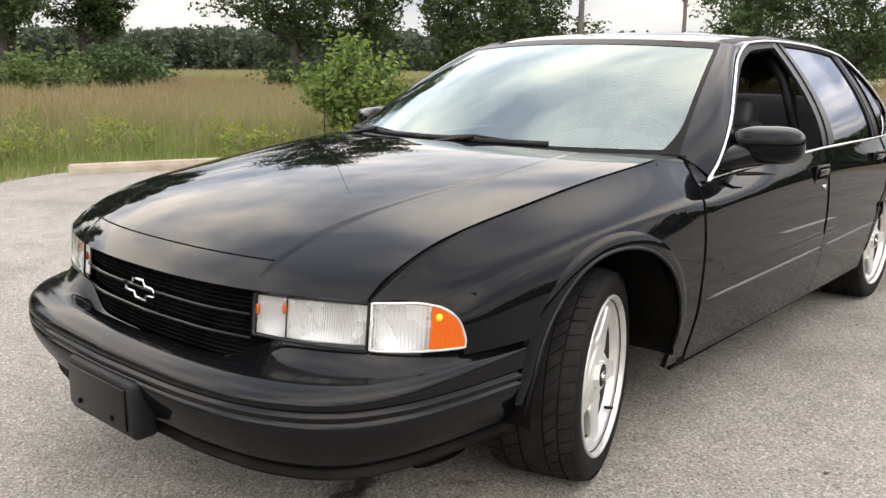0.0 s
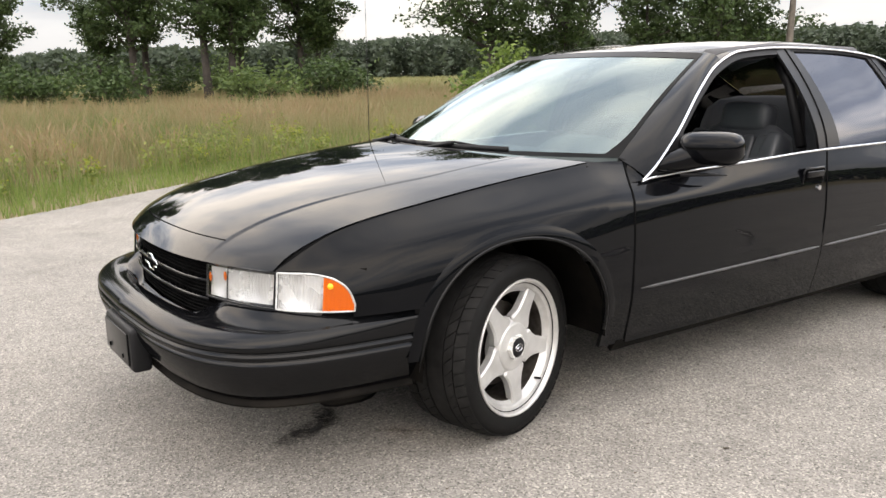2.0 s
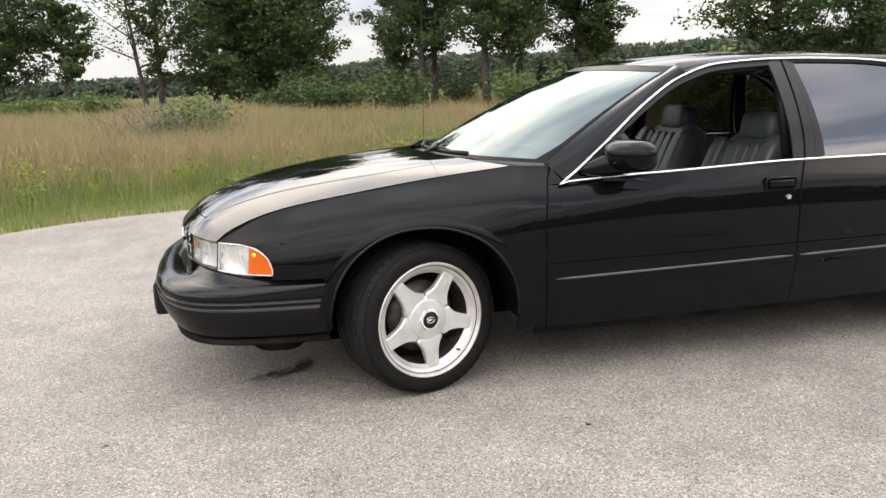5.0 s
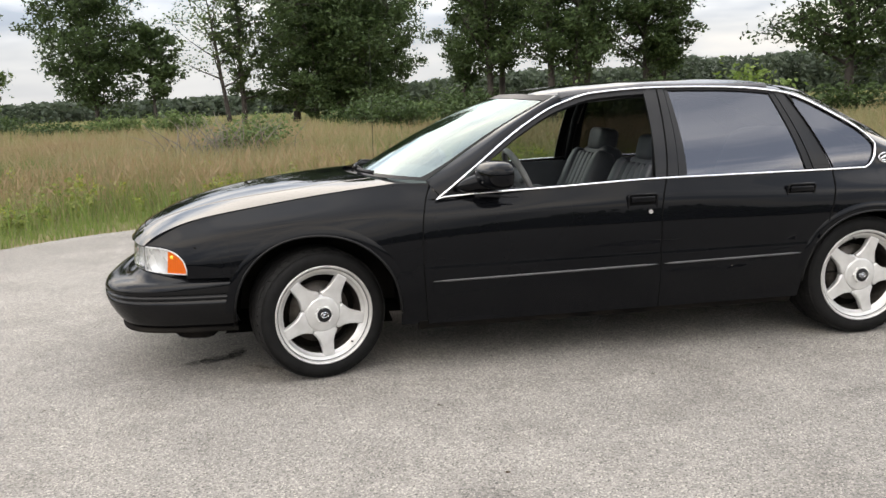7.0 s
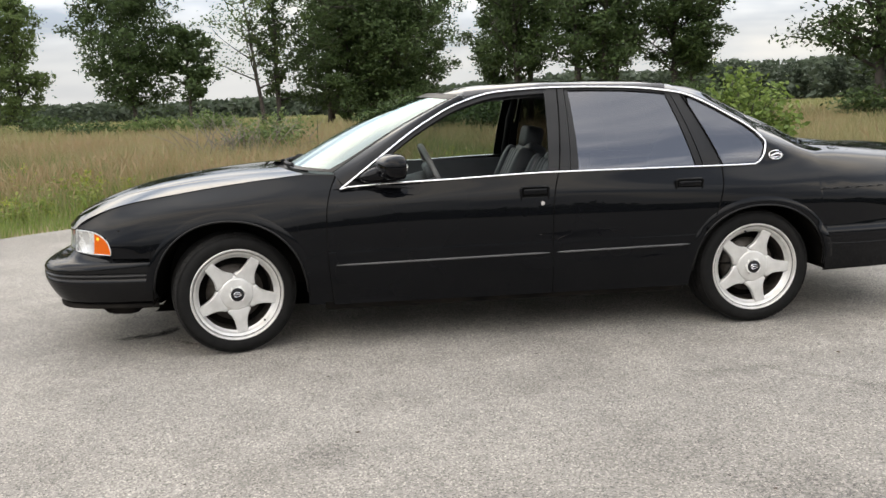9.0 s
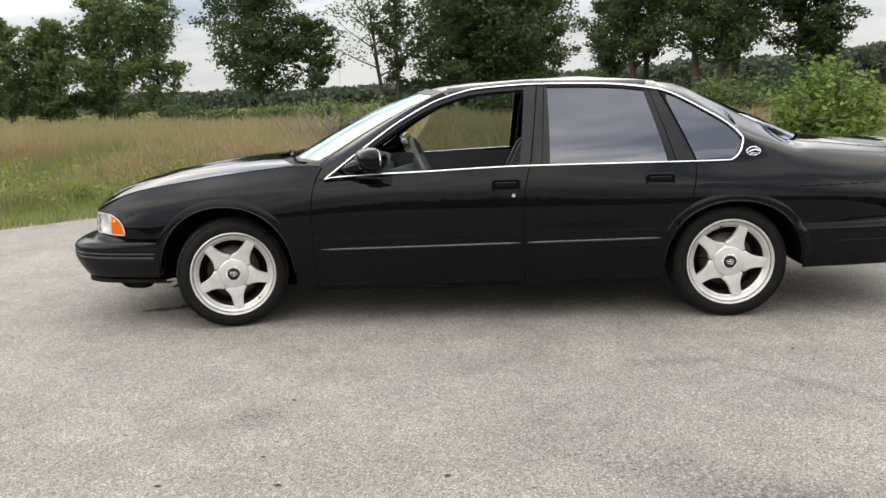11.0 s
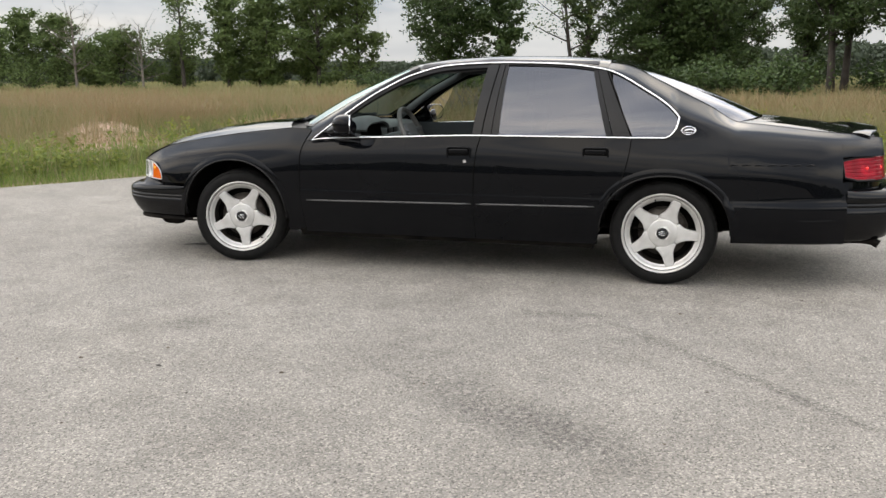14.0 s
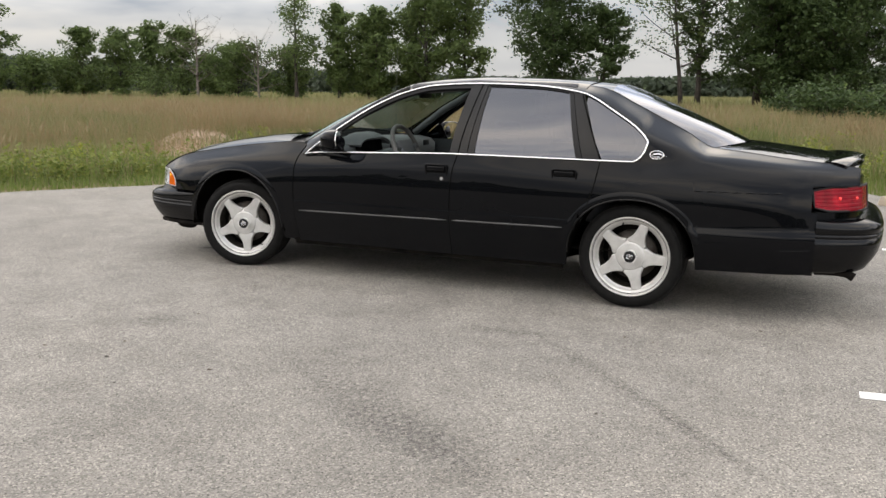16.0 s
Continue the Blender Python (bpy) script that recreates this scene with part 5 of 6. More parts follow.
SOIL = noisy(material("field_soil", (0.10, 0.08, 0.04), 0.95), 0.25, [(0.3, (0.085, 0.085, 0.028)), (0.5, (0.15, 0.115, 0.05)), (0.7, (0.11, 0.10, 0.04))], 8, 0.6, 3.0)
ASPH = material("pale_chip_asphalt", (0.3, 0.28, 0.26), 0.88)
co = node(ASPH, "ShaderNodeTexCoord")
n1 = node(ASPH, "ShaderNodeTexNoise", Scale=0.35, Detail=5.0, Roughness=0.6)
n2 = node(ASPH, "ShaderNodeTexNoise", Scale=110.0, Detail=2.0)
v1 = node(ASPH, "ShaderNodeTexVoronoi", Scale=155.0)
r1 = ramp(ASPH, [(0.28, (0.172, 0.159, 0.142)), (0.5, (0.222, 0.207, 0.186)), (0.72, (0.262, 0.243, 0.217))])
r2 = ramp(ASPH, [(0.0, (0.20, 0.196, 0.19)), (0.30, (0.76, 0.76, 0.76)), (0.7, (1.12, 1.12, 1.12)), (1.0, (2.05, 2.0, 1.93))])
mx = ASPH.node_tree.nodes.new("ShaderNodeMix")
mx.data_type, mx.blend_type = "RGBA", "MULTIPLY"
mx.inputs["Factor"].default_value = 1.0
n3 = node(ASPH, "ShaderNodeTexNoise", Scale=2.6, Detail=7.0, Roughness=0.68)
r3 = ramp(ASPH, [(0.30, (0.80, 0.795, 0.79)), (0.46, (0.97, 0.97, 0.97)), (0.56, (1.03, 1.03, 1.03)), (0.72, (1.16, 1.16, 1.155))])
mx2 = ASPH.node_tree.nodes.new("ShaderNodeMix")
mx2.data_type, mx2.blend_type = "RGBA", "MULTIPLY"
mx2.inputs["Factor"].default_value = 1.0
wire(ASPH, co, "Object", n3, "Vector")
wire(ASPH, n3, "Fac", r3, "Fac")
bp = node(ASPH, "ShaderNodeBump", Strength=0.5, Distance=0.005)
for a in (n1, n2, v1):
    wire(ASPH, co, "Object", a, "Vector")
wire(ASPH, n1, "Fac", r1, "Fac")
wire(ASPH, v1, "Color", r2, "Fac")
wire(ASPH, r1, "Color", mx, "A")
wire(ASPH, r2, "Color", mx, "B")
wire(ASPH, mx, "Result", mx2, "A")
wire(ASPH, r3, "Color", mx2, "B")
# worn areas where the darker aggregate shows
n4 = node(ASPH, "ShaderNodeTexNoise", Scale=0.75, Detail=8.0, Roughness=0.72)
r4 = ramp(ASPH, [(0.47, (1.0, 1.0, 1.0)), (0.60, (0.86, 0.858, 0.855)), (0.70, (0.74, 0.738, 0.735))])
mx3 = ASPH.node_tree.nodes.new("ShaderNodeMix")
mx3.data_type, mx3.blend_type = "RGBA", "MULTIPLY"
mx3.inputs["Factor"].default_value = 1.0
wire(ASPH, co, "Object", n4, "Vector")
wire(ASPH, n4, "Fac", r4, "Fac")
wire(ASPH, mx2, "Result", mx3, "A")
wire(ASPH, r4, "Color", mx3, "B")
wire(ASPH, mx3, "Result", bsdf(ASPH), "Base Color")
wire(ASPH, v1, "Distance", bp, "Height")
wire(ASPH, bp, "Normal", bsdf(ASPH), "Normal")

bm = bmesh.new()
sheet(bm, lambda x, y: (x, y, -0.03), [-2500, -600, -150, -60, -20, 20, 60, 150, 600, 2500], [-2500, -600, -150, -60, -20, 20, 60, 150, 600, 2500], 1)
part("ground", bm, SOIL, None, "dry grassy field soil reaching the horizon", kind="structure", category="ground")

bm = bmesh.new()
outline = [(p.x, p.y) for p in edge_line] + [(34, -40), (-20, -40)]
top = [bm.verts.new((x, y, 0.0)) for x, y in outline]
f = bm.faces.new(top)
bm.normal_update()
if f.normal.z < 0:
    f.normal_flip()
low = [bm.verts.new((x, y, -0.06)) for x, y in outline]
for i in range(len(top)):
    j = (i + 1) % len(top)
    bm.faces.new((top[i], low[i], low[j], top[j]))
bmesh.ops.triangulate(bm, faces=[f])
part("pavement", bm, ASPH, None, "pale worn chip-seal asphalt parking lot", smooth=False, kind="structure", category="pavement")

# ---- plants ----
rng = np.random.default_rng(11)


def leafy(name, stops, trans=0.35):
    m = material(name, stops[0], 0.55)
    gi = node(m, "ShaderNodeNewGeometry")
    r = ramp(m, [(i / (len(stops) - 1), c) for i, c in enumerate(stops)])
    wire(m, gi, "Random Per Island", r, "Fac")
    wire(m, r, "Color", bsdf(m), "Base Color")
    tl = node(m, "ShaderNodeBsdfTranslucent")
    mix = node(m, "ShaderNodeMixShader", Fac=trans)
    wire(m, r, "Color", tl, "Color")
    wire(m, bsdf(m), "BSDF", mix, 1)
    wire(m, tl, "BSDF", mix, 2)
    wire(m, mix, "Shader", m.node_tree.nodes["Material Output"], "Surface")
    bsdf(m).inputs["Specular IOR Level"].default_value = 0.25
    return m


LEAF = leafy("oak_leaves", [(0.031, 0.052, 0.019), (0.046, 0.077, 0.024), (0.066, 0.102, 0.032), (0.040, 0.065, 0.024)], 0.24)
LEAF_L = leafy("bright_leaves", [(0.078, 0.122, 0.030), (0.122, 0.178, 0.040), (0.172, 0.232, 0.054), (0.092, 0.140, 0.034)])
LEAF_M = leafy("mid_leaves", [(0.062, 0.096, 0.033), (0.092, 0.136, 0.043), (0.125, 0.172, 0.056), (0.078, 0.112, 0.038)])
# the far wood's bluish haze is mixed into its leaf colour
FAR = leafy("hazed_far_leaves", [(0.046, 0.064, 0.042), (0.060, 0.080, 0.050), (0.052, 0.070, 0.045)], 0.3)
TALL = leafy("dry_tall_grass", [(0.210, 0.184, 0.090), (0.250, 0.214, 0.113), (0.190, 0.178, 0.078), (0.276, 0.238, 0.134), (0.165, 0.167, 0.068), (0.222, 0.182, 0.094)], 0.3)
RUSSET = leafy("russet_grass", [(0.240, 0.172, 0.096), (0.272, 0.198, 0.114), (0.212, 0.168, 0.088), (0.258, 0.210, 0.110)], 0.3)
STEMS = leafy("green_stem_grass", [(0.115, 0.140, 0.045), (0.145, 0.160, 0.060), (0.098, 0.125, 0.038), (0.168, 0.168, 0.076)], 0.3)
WEED = leafy("broad_weed_leaves", [(0.105, 0.145, 0.034), (0.165, 0.205, 0.046), (0.225, 0.245, 0.062), (0.130, 0.168, 0.042)], 0.35)
VERGE = leafy("green_verge_grass", [(0.098, 0.155, 0.032), (0.140, 0.200, 0.043), (0.190, 0.228, 0.068), (0.112, 0.165, 0.040), (0.235, 0.225, 0.105)], 0.35)
MEADOW = leafy("far_meadow_grass", [(0.175, 0.185, 0.075), (0.215, 0.215, 0.095), (0.245, 0.225, 0.115), (0.150, 0.170, 0.062)], 0.3)
YELLOW = leafy("yellow_green_weed", [(0.20, 0.24, 0.03), (0.32, 0.32, 0.04), (0.14, 0.20, 0.03)], 0.35)
BARK = noisy(material("rough_bark", (0.06, 0.05, 0.04), 0.9), 3, [(0.3, (0.022, 0.018, 0.015)), (0.7, (0.055, 0.046, 0.039))], 6, 0.8, 14)
DEAD = noisy(material("bleached_dead_wood", (0.14, 0.12, 0.10), 0.9), 3, [(0.3, (0.09, 0.078, 0.066)), (0.7, (0.20, 0.175, 0.15))], 6, 0.6, 20)


def leaf_arrays(centres, size, flat=0.5):
    """Four-cornered leaves with a folded middle, turned at random."""
    n = len(centres)
    a = rng.normal(size=(n, 3))
    a[:, 2] *= flat
    a /= np.linalg.norm(a, axis=1)[:, None]
    b = rng.normal(size=(n, 3))
    b -= (b * a).sum(1)[:, None] * a
    b /= np.linalg.norm(b, axis=1)[:, None]
    s = (size * rng.uniform(0.6, 1.35, n))[:, None]
    v = np.stack([centres - a * s, centres + b * s * 0.55, centres + a * s, centres - b * s * 0.55], 1).reshape(-1, 3)
    f = np.arange(n * 4).reshape(-1, 4)
    return v, f


def leaf_tips(centres, size):
    """Three-cornered leaves for crowns that stand far off."""
    n = len(centres)
    a = rng.normal(size=(n, 3)) * np.array([1, 1, 0.6])
    a /= np.linalg.norm(a, axis=1)[:, None]
    b = rng.normal(size=(n, 3))
    b -= (b * a).sum(1)[:, None] * a
    b /= np.linalg.norm(b, axis=1)[:, None]
    s = (size * rng.uniform(0.6, 1.4, n))[:, None]
    v = np.stack([centres - a * s + b * s * 0.62, centres - a * s * 0.7 - b * s * 0.62, centres + a * s], 1).reshape(-1, 3)
    return v, np.arange(n * 3).reshape(-1, 3)


def grow(x, y, h, r, base, limbs, lean=0.0, seed=0, bare=False):
    """Trunk and limbs as bars; returns the mesh and the places where leaves sit."""
    rd = random.Random(seed)
    bm = bmesh.new()
    tips = []
    top = h * (0.92 if not bare else 0.85)
    k = 8
    pts, wob = [], Vector((0, 0, 0))
    for i in range(k + 1):
        t = i / k
        wob += Vector((rd.uniform(-1, 1), rd.uniform(-1, 1), 0)) * 0.035 * h / 10
        pts.append(Vector((x + lean * t * h, y, -0.05 + top * t)) + wob)
    r0 = 0.0155 * h
    tube(bm, pts, [r0 * (1.25 if i == 0 else 1) * (1 - 0.85 * i / k) + 0.012 for i in range(k + 1)], 9)
    for j in range(limbs):
        t = base + (0.97 - base) * (j + rd.random() * 0.7) / limbs
        i = min(int(t * k), k - 1)
        p = pts[i].lerp(pts[i + 1], t * k - i)
        a = j * 2.4 + rd.uniform(-0.5, 0.5)
        prof = math.sin(math.pi * min(1, (t - base) / (1 - base) * 0.8 + 0.18)) ** 0.7
        ln = r * prof * rd.uniform(0.7, 1.15)
        up = rd.uniform(0.3, 1.0)
        d = Vector((math.cos(a), math.sin(a), up)).normalized()
        ps, q = [p], p
        for s in range(4):
            d = (d + Vector((rd.uniform(-1, 1), rd.uniform(-1, 1), rd.uniform(-0.6, 0.7))) * (0.32 if bare else 0.22)).normalized()
            q = q + d * ln / 4
            ps.append(q)
        rb = r0 * (1 - 0.8 * t) * 0.5 + 0.01
        tube(bm, ps, [rb, rb * 0.75, rb * 0.55, rb * 0.35, rb * 0.15], 6)
        for s in range(1, 5):
            for m in range(2 if s < 4 else 3):
                e = Vector((rd.uniform(-1, 1), rd.uniform(-1, 1), rd.uniform(-0.5, 0.9))).normalized() * ln * rd.uniform(0.15, 0.34)
                tube(bm, [ps[s], ps[s] + e * 0.5 + Vector((0, 0, rd.uniform(-0.05, 0.08))), ps[s] + e], [rb * 0.3, rb * 0.2, rb * 0.08], 4)
                tips.append(ps[s] + e)
            tips.append(ps[s])
    return bm, tips


def tree(x, y, h, r, base=0.25, limbs=22, leaves=9000, leaf=0.16, mat=None, seed=0, lean=0.0, puff=0.16, label=""):
    root = empty("tree", x, y, -0.03)
    bm, tips = grow(0, 0, h, r, base, limbs, lean, seed)
    part("trunk", bm, BARK, root)
    t = np.array([tuple(p) for p in tips])
    # leaves sit in tight sprays round the twigs, some full and some thin, with gaps between
    weight = rng.gamma(1.4, 1.0, len(t))
    per = rng.choice(len(t), leaves, p=weight / weight.sum())
    spread = puff * r * rng.uniform(0.45, 1.15, len(t))[per]
    c = t[per] + np.clip(rng.normal(size=(leaves, 3)), -1.6, 1.6) * np.array([1, 1, 0.6]) * spread[:, None]
    c[:, 2] = np.maximum(c[:, 2], 0.3)
    v, f = leaf_tips(c, leaf)
    from_arrays("crown", v.tolist(), f.tolist(), mat or LEAF, root)
    tagged(root, label or "leafy dark green oak standing in the dry field", "tree", "trees along the field")
    return root


def bare_tree(x, y, h, r, base, limbs, seed, lean=0.0, leaves=0, label=""):
    root = empty("dead_tree", x, y, -0.03)
    bm, tips = grow(0, 0, h, r, base, limbs, lean, seed, True)
    part("trunk", bm, BARK if leaves > 300 else DEAD, root)
    if leaves:
        t = np.array([tuple(p) for p in tips])
        c = t[rng.integers(0, len(t), leaves)] + rng.normal(size=(leaves, 3)) * 0.35
        v, f = leaf_arrays(c, 0.13)
        from_arrays("crown", v.tolist(), f.tolist(), LEAF_M, root)
    tagged(root, label or "bare dead tree with bleached forked branches", "tree", "dead trees")
    return root


def shrub(x, y, h, r, leaves, leaf, mat, seed, label, twigs=26, name="shrub"):
    rd = random.Random(seed)
    root = empty(name, x, y, -0.03)
    bm = bmesh.new()
    tips = []
    for i in range(twigs):
        a, k = rd.uniform(0, 6.28), math.sqrt(rd.random())
        e = Vector((math.cos(a) * k * r, math.sin(a) * k * r, h * rd.uniform(0.55, 1.0) * (1 - 0.35 * k * k)))
        m = Vector((e.x * 0.35, e.y * 0.35, e.z * 0.5))
        tube(bm, [Vector((e.x * 0.08, e.y * 0.08, 0)), m, e], [0.02, 0.013, 0.004], 5)
        for s in (0.35, 0.6, 0.8, 0.92, 1.0):
            b = m.lerp(e, (s - 0.35) / 0.65)
            tips.append(b)
            tips.append(b + Vector((rd.uniform(-1, 1), rd.uniform(-1, 1), rd.uniform(-0.6, 0.8))) * 0.22 * r)
    part("branchwork", bm, BARK, root)
    t = np.array([tuple(p) for p in tips])
    per = rng.integers(0, len(t), leaves)
    c = t[per] + rng.normal(size=(leaves, 3)) * (0.11 * r)
    c[:, 2] = np.maximum(c[:, 2], 0.05)
    v, f = leaf_arrays(c, leaf)
    from_arrays("foliage", v.tolist(), f.tolist(), mat, root)
    tagged(root, label, "shrub")
    return root


# the row of trees behind the field, from the car's front round to its tail
OAKS = [(-14.5, 56.3, 10.4, 4.7, 0.20, 26, 21000), (-10.4, 55.1, 7.6, 2.3, 0.30, 18, 7500),
        (2.6, 70.9, 24.0, 7.2, 0.04, 52, 62000), (-1.4, 75.0, 20.0, 4.4, 0.05, 34, 24000), (7.0, 74.7, 17.5, 4.2, 0.05, 32, 22000), (4.6, 67.0, 13.0, 4.6, 0.03, 30, 22000), (0.4, 67.5, 11.0, 4.0, 0.03, 28, 18000), (-5.6, 68.6, 15.0, 2.9, 0.16, 26, 7500),
        (23.6, 30.0, 13.5, 5.0, 0.16, 34, 24000), (26.8, 28.2, 11.0, 3.4, 0.12, 26, 13000), (30.0, 26.0, 7.4, 2.6, 0.10, 22, 8000),
        (32.8, 24.0, 7.0, 3.0, 0.10, 24, 9000), (36.4, 26.0, 7.4, 3.8, 0.06, 26, 12000), (42.4, 15.7, 9.0, 3.6, 0.06, 26, 12000), (43.8, 11.0, 8.6, 4.4, 0.05, 26, 12000),
        (54, 20, 10.5, 4.6, 0.05, 24, 9000), (56, 9, 10, 4.6, 0.05, 24, 9000)]
for i, (x, y, h, r, b, l, n) in enumerate(OAKS):
    tree(x, y, h, r, b, l, n, 0.075 + 0.0009 * math.hypot(x, y), LEAF, 20 + i, 0.0, 0.115)
for i, (x, y, h, r, lean) in enumerate([(9.8, 41.0, 13.0, 2.6, -0.03), (10.6, 42.0, 12.5, 2.4, 0.04), (12.2, 37.5, 13.0, 2.5, -0.05), (13.2, 36.8, 12.5, 2.3, 0.02), (14.5, 39.5, 12.5, 2.5, 0.06), (8.6, 44.0, 10.5, 2.0, 0.12), (17.6, 38.4, 12.5, 2.5, -0.02), (18.3, 38.0, 10.5, 1.8, 0.05)]):
    tree(x, y, h, r, (0.20, 0.28, 0.24)[i % 3], 30, 15000, 0.095, LEAF, 50 + i, lean, 0.16, "tall thin-trunked oak with an open high crown")
EDGE_TREES = [(-25.8, 66.2, 11.6, 3.0, 9000), (-29.7, 66.5, 13.2, 3.7, 13000), (-34.8, 66.2, 9.6, 2.8, 9000), (-38.8, 66.2, 9.8, 2.6, 8500), (-36.8, 68.5, 8.6, 2.8, 7000), (-32.2, 69.0, 9.5, 3.0, 8000),
              (-48.6, 63.4, 5.6, 3.2, 6500), (-52.4, 64.8, 4.6, 2.6, 5000), (-56.5, 64.5, 7.8, 2.6, 6500), (-59.9, 64.3, 8.4, 2.5, 6500), (-60.4, 60.0, 7.4, 2.5, 6000), (-64.8, 59.5, 7.8, 2.3, 6500),
              (-67.9, 56.1, 4.2, 2.8, 4500), (-69.6, 61.5, 4.2, 2.8, 4500), (-71.0, 53.6, 10.6, 2.6, 6500), (-80, 55, 8.4, 3.4, 6000), (-44.6, 66.5, 5.2, 2.8, 5500)]
for i, (x, y, h, r, n) in enumerate(EDGE_TREES):
    tree(x, y, h, r, 0.06, 24, n, 0.150, LEAF_M, 70 + i, 0.0, 0.15, "full green broadleaf tree at the field's edge")
bare_tree(-6.6, 66.7, 13.0, 5.4, 0.3, 15, 5, -0.10, 2600, "half-dead tree with dark forked branches and thin foliage")
bare_tree(-52.2, 61.7, 9.4, 4.2, 0.22, 20, 6)
bare_tree(-45.4, 62.3, 7.4, 3.8, 0.2, 18, 8)
bare_tree(-42.3, 64.1, 12.0, 2.4, 0.3, 16, 12, 0.0, 2600, "thin half-bare tree with a sparse crown")
bare_tree(35.8, 22.1, 13, 0.9, 0.75, 5, 9, 0.0, 0, "straight bare trunk beyond the field")
bare_tree(38.2, 17.7, 9.5, 2.4, 0.5, 10, 10, 0.0, 150, "broken bare trunk with a few side branches")

# low scrub under the trees
i = 0
for x, y, h, r in [(-8, 47, 2.4, 2.4), (3.5, 41, 2.4, 2.0), (7.0, 34, 2.6, 2.2), (12, 30.5, 3.0, 2.2), (15.2, 31, 2.8, 2.4), (17.5, 33, 1.8, 1.8), (6, 47, 2.6, 2.2), (9.2, 45, 3.4, 2.2), (12.6, 44, 2.8, 2.6), (15.4, 44, 3.6, 2.2), (2.5, 52, 2.2, 2.2), (4.4, 37, 2.4, 2.0),
                   (-12, 50, 1.8, 2.2), (-16, 51, 1.6, 2.2), (-22, 60, 1.9, 2.6), (50, 13, 4.0, 3.5), (22.6, 28.4, 2.4, 2.0), (25.8, 27.4, 2.2, 1.8), (-56, 60, 4.0, 3.4), (-90, 52, 5.0, 4.2), (-104, 52, 5.5, 4.8)]:
    shrub(x, y, h * (0.62 + 0.3 * ((i * 37) % 10) / 10), r * 0.85, 1700, 0.105, LEAF if i % 3 else LEAF_M, 200 + i, "rounded green scrub bush under the trees")
    i += 1
shrub(6.85, 7.6, 1.68, 0.86, 5600, 0.05, LEAF_L, 300, "bright green leafy bush beside the parking lot", 46, "bush")
shrub(-1.4, 17.0, 1.25, 1.2, 1800, 0.06, LEAF_M, 301, "tangled low bush of green leaves and dead twigs", 60)
bm = bmesh.new()
rd = random.Random(77)
for k in range(90):
    a, b = rd.uniform(0, 6.28), rd.uniform(0.3, 1.5)
    p = Vector((rd.gauss(0, 0.7), rd.gauss(0, 0.4), 0.1))
    e = p + Vector((math.cos(a) * b, math.sin(a) * b * 0.5, rd.uniform(0.3, 1.3)))
    tube(bm, [p, p.lerp(e, 0.5) + Vector((rd.uniform(-0.15, 0.15), 0, rd.uniform(0, 0.2))), e], [0.016, 0.01, 0.003], 4)
bmesh.ops.translate(bm, verts=bm.verts[:], vec=(-2.0, 16.2, 0))
part("brushwood", bm, DEAD, None, "tangle of bleached dead branches in the grass", category="brush pile")

# the far wood that closes the view, with an uneven top
FAR_H = curve([-90, -40, -20, -8, 0, 20, 35, 60, 92], [8, 6.5, 4.4, 4.4, 6, 8, 9.5, 9, 8])
cs = []
for a in np.arange(-88, 92, 0.11):
    d = rng.uniform(185, 230)
    hh = FAR_H(a) * (1 + 0.18 * noise.noise(Vector((a * 0.22, 0, 0))) + 0.14 * noise.noise(Vector((a * 0.9, 3, 0))))
    n = 118
    z = rng.uniform(0, 1, n) ** 0.8 * hh
    an = np.radians(a + rng.normal(0, 0.25, n))
    dd = d + rng.normal(0, 3, n)
    cs.append(np.stack([np.sin(an) * dd, np.cos(an) * dd, z], 1))
cs = np.concatenate(cs)
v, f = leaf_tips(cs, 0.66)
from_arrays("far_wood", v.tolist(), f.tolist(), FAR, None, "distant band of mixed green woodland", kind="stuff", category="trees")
# woods on the near side of the lot, behind the walk
cs = []
for a in np.arange(92, 272, 0.2):
    d = rng.uniform(80, 105)
    hh = 6.5 + 1.6 * noise.noise(Vector((a * 0.2, 7, 0))) + 1.4 * noise.noise(Vector((a * 0.9, 2, 0)))
    n = 44
    z = rng.uniform(0, 1, n) ** 0.7 * hh
    an = np.radians(a + rng.normal(0, 0.6, n))
    dd = d + rng.normal(0, 3, n)
    cs.append(np.stack([np.sin(an) * dd, np.cos(an) * dd, z], 1))
cs = np.concatenate(cs)
v, f = leaf_arrays(cs, 0.9, 0.8)
from_arrays("near_wood", v.tolist(), f.tolist(), LEAF, None, "wood that closes the lot on its near side", kind="stuff", category="trees")


# ---- grass ----
edge_xy = np.array([(p.x, p.y) for p in edge_line])


def beyond(pts):
    """Distance from the pavement's edge for points on the grass side, else negative."""
    a, b = edge_xy[:-1], edge_xy[1:]
    best = np.full(len(pts), 1e9)
    sign = np.ones(len(pts))
    for p, q in zip(a, b):
        d = q - p
        t = np.clip(((pts - p) @ d) / (d @ d), 0, 1)
        w = pts - (p + t[:, None] * d)
        dist = np.hypot(w[:, 0], w[:, 1])
        s = d[0] * w[:, 1] - d[1] * w[:, 0]
        near = dist < best
        best = np.where(near, dist, best)
        sign = np.where(near, np.sign(s), sign)
    return best * sign


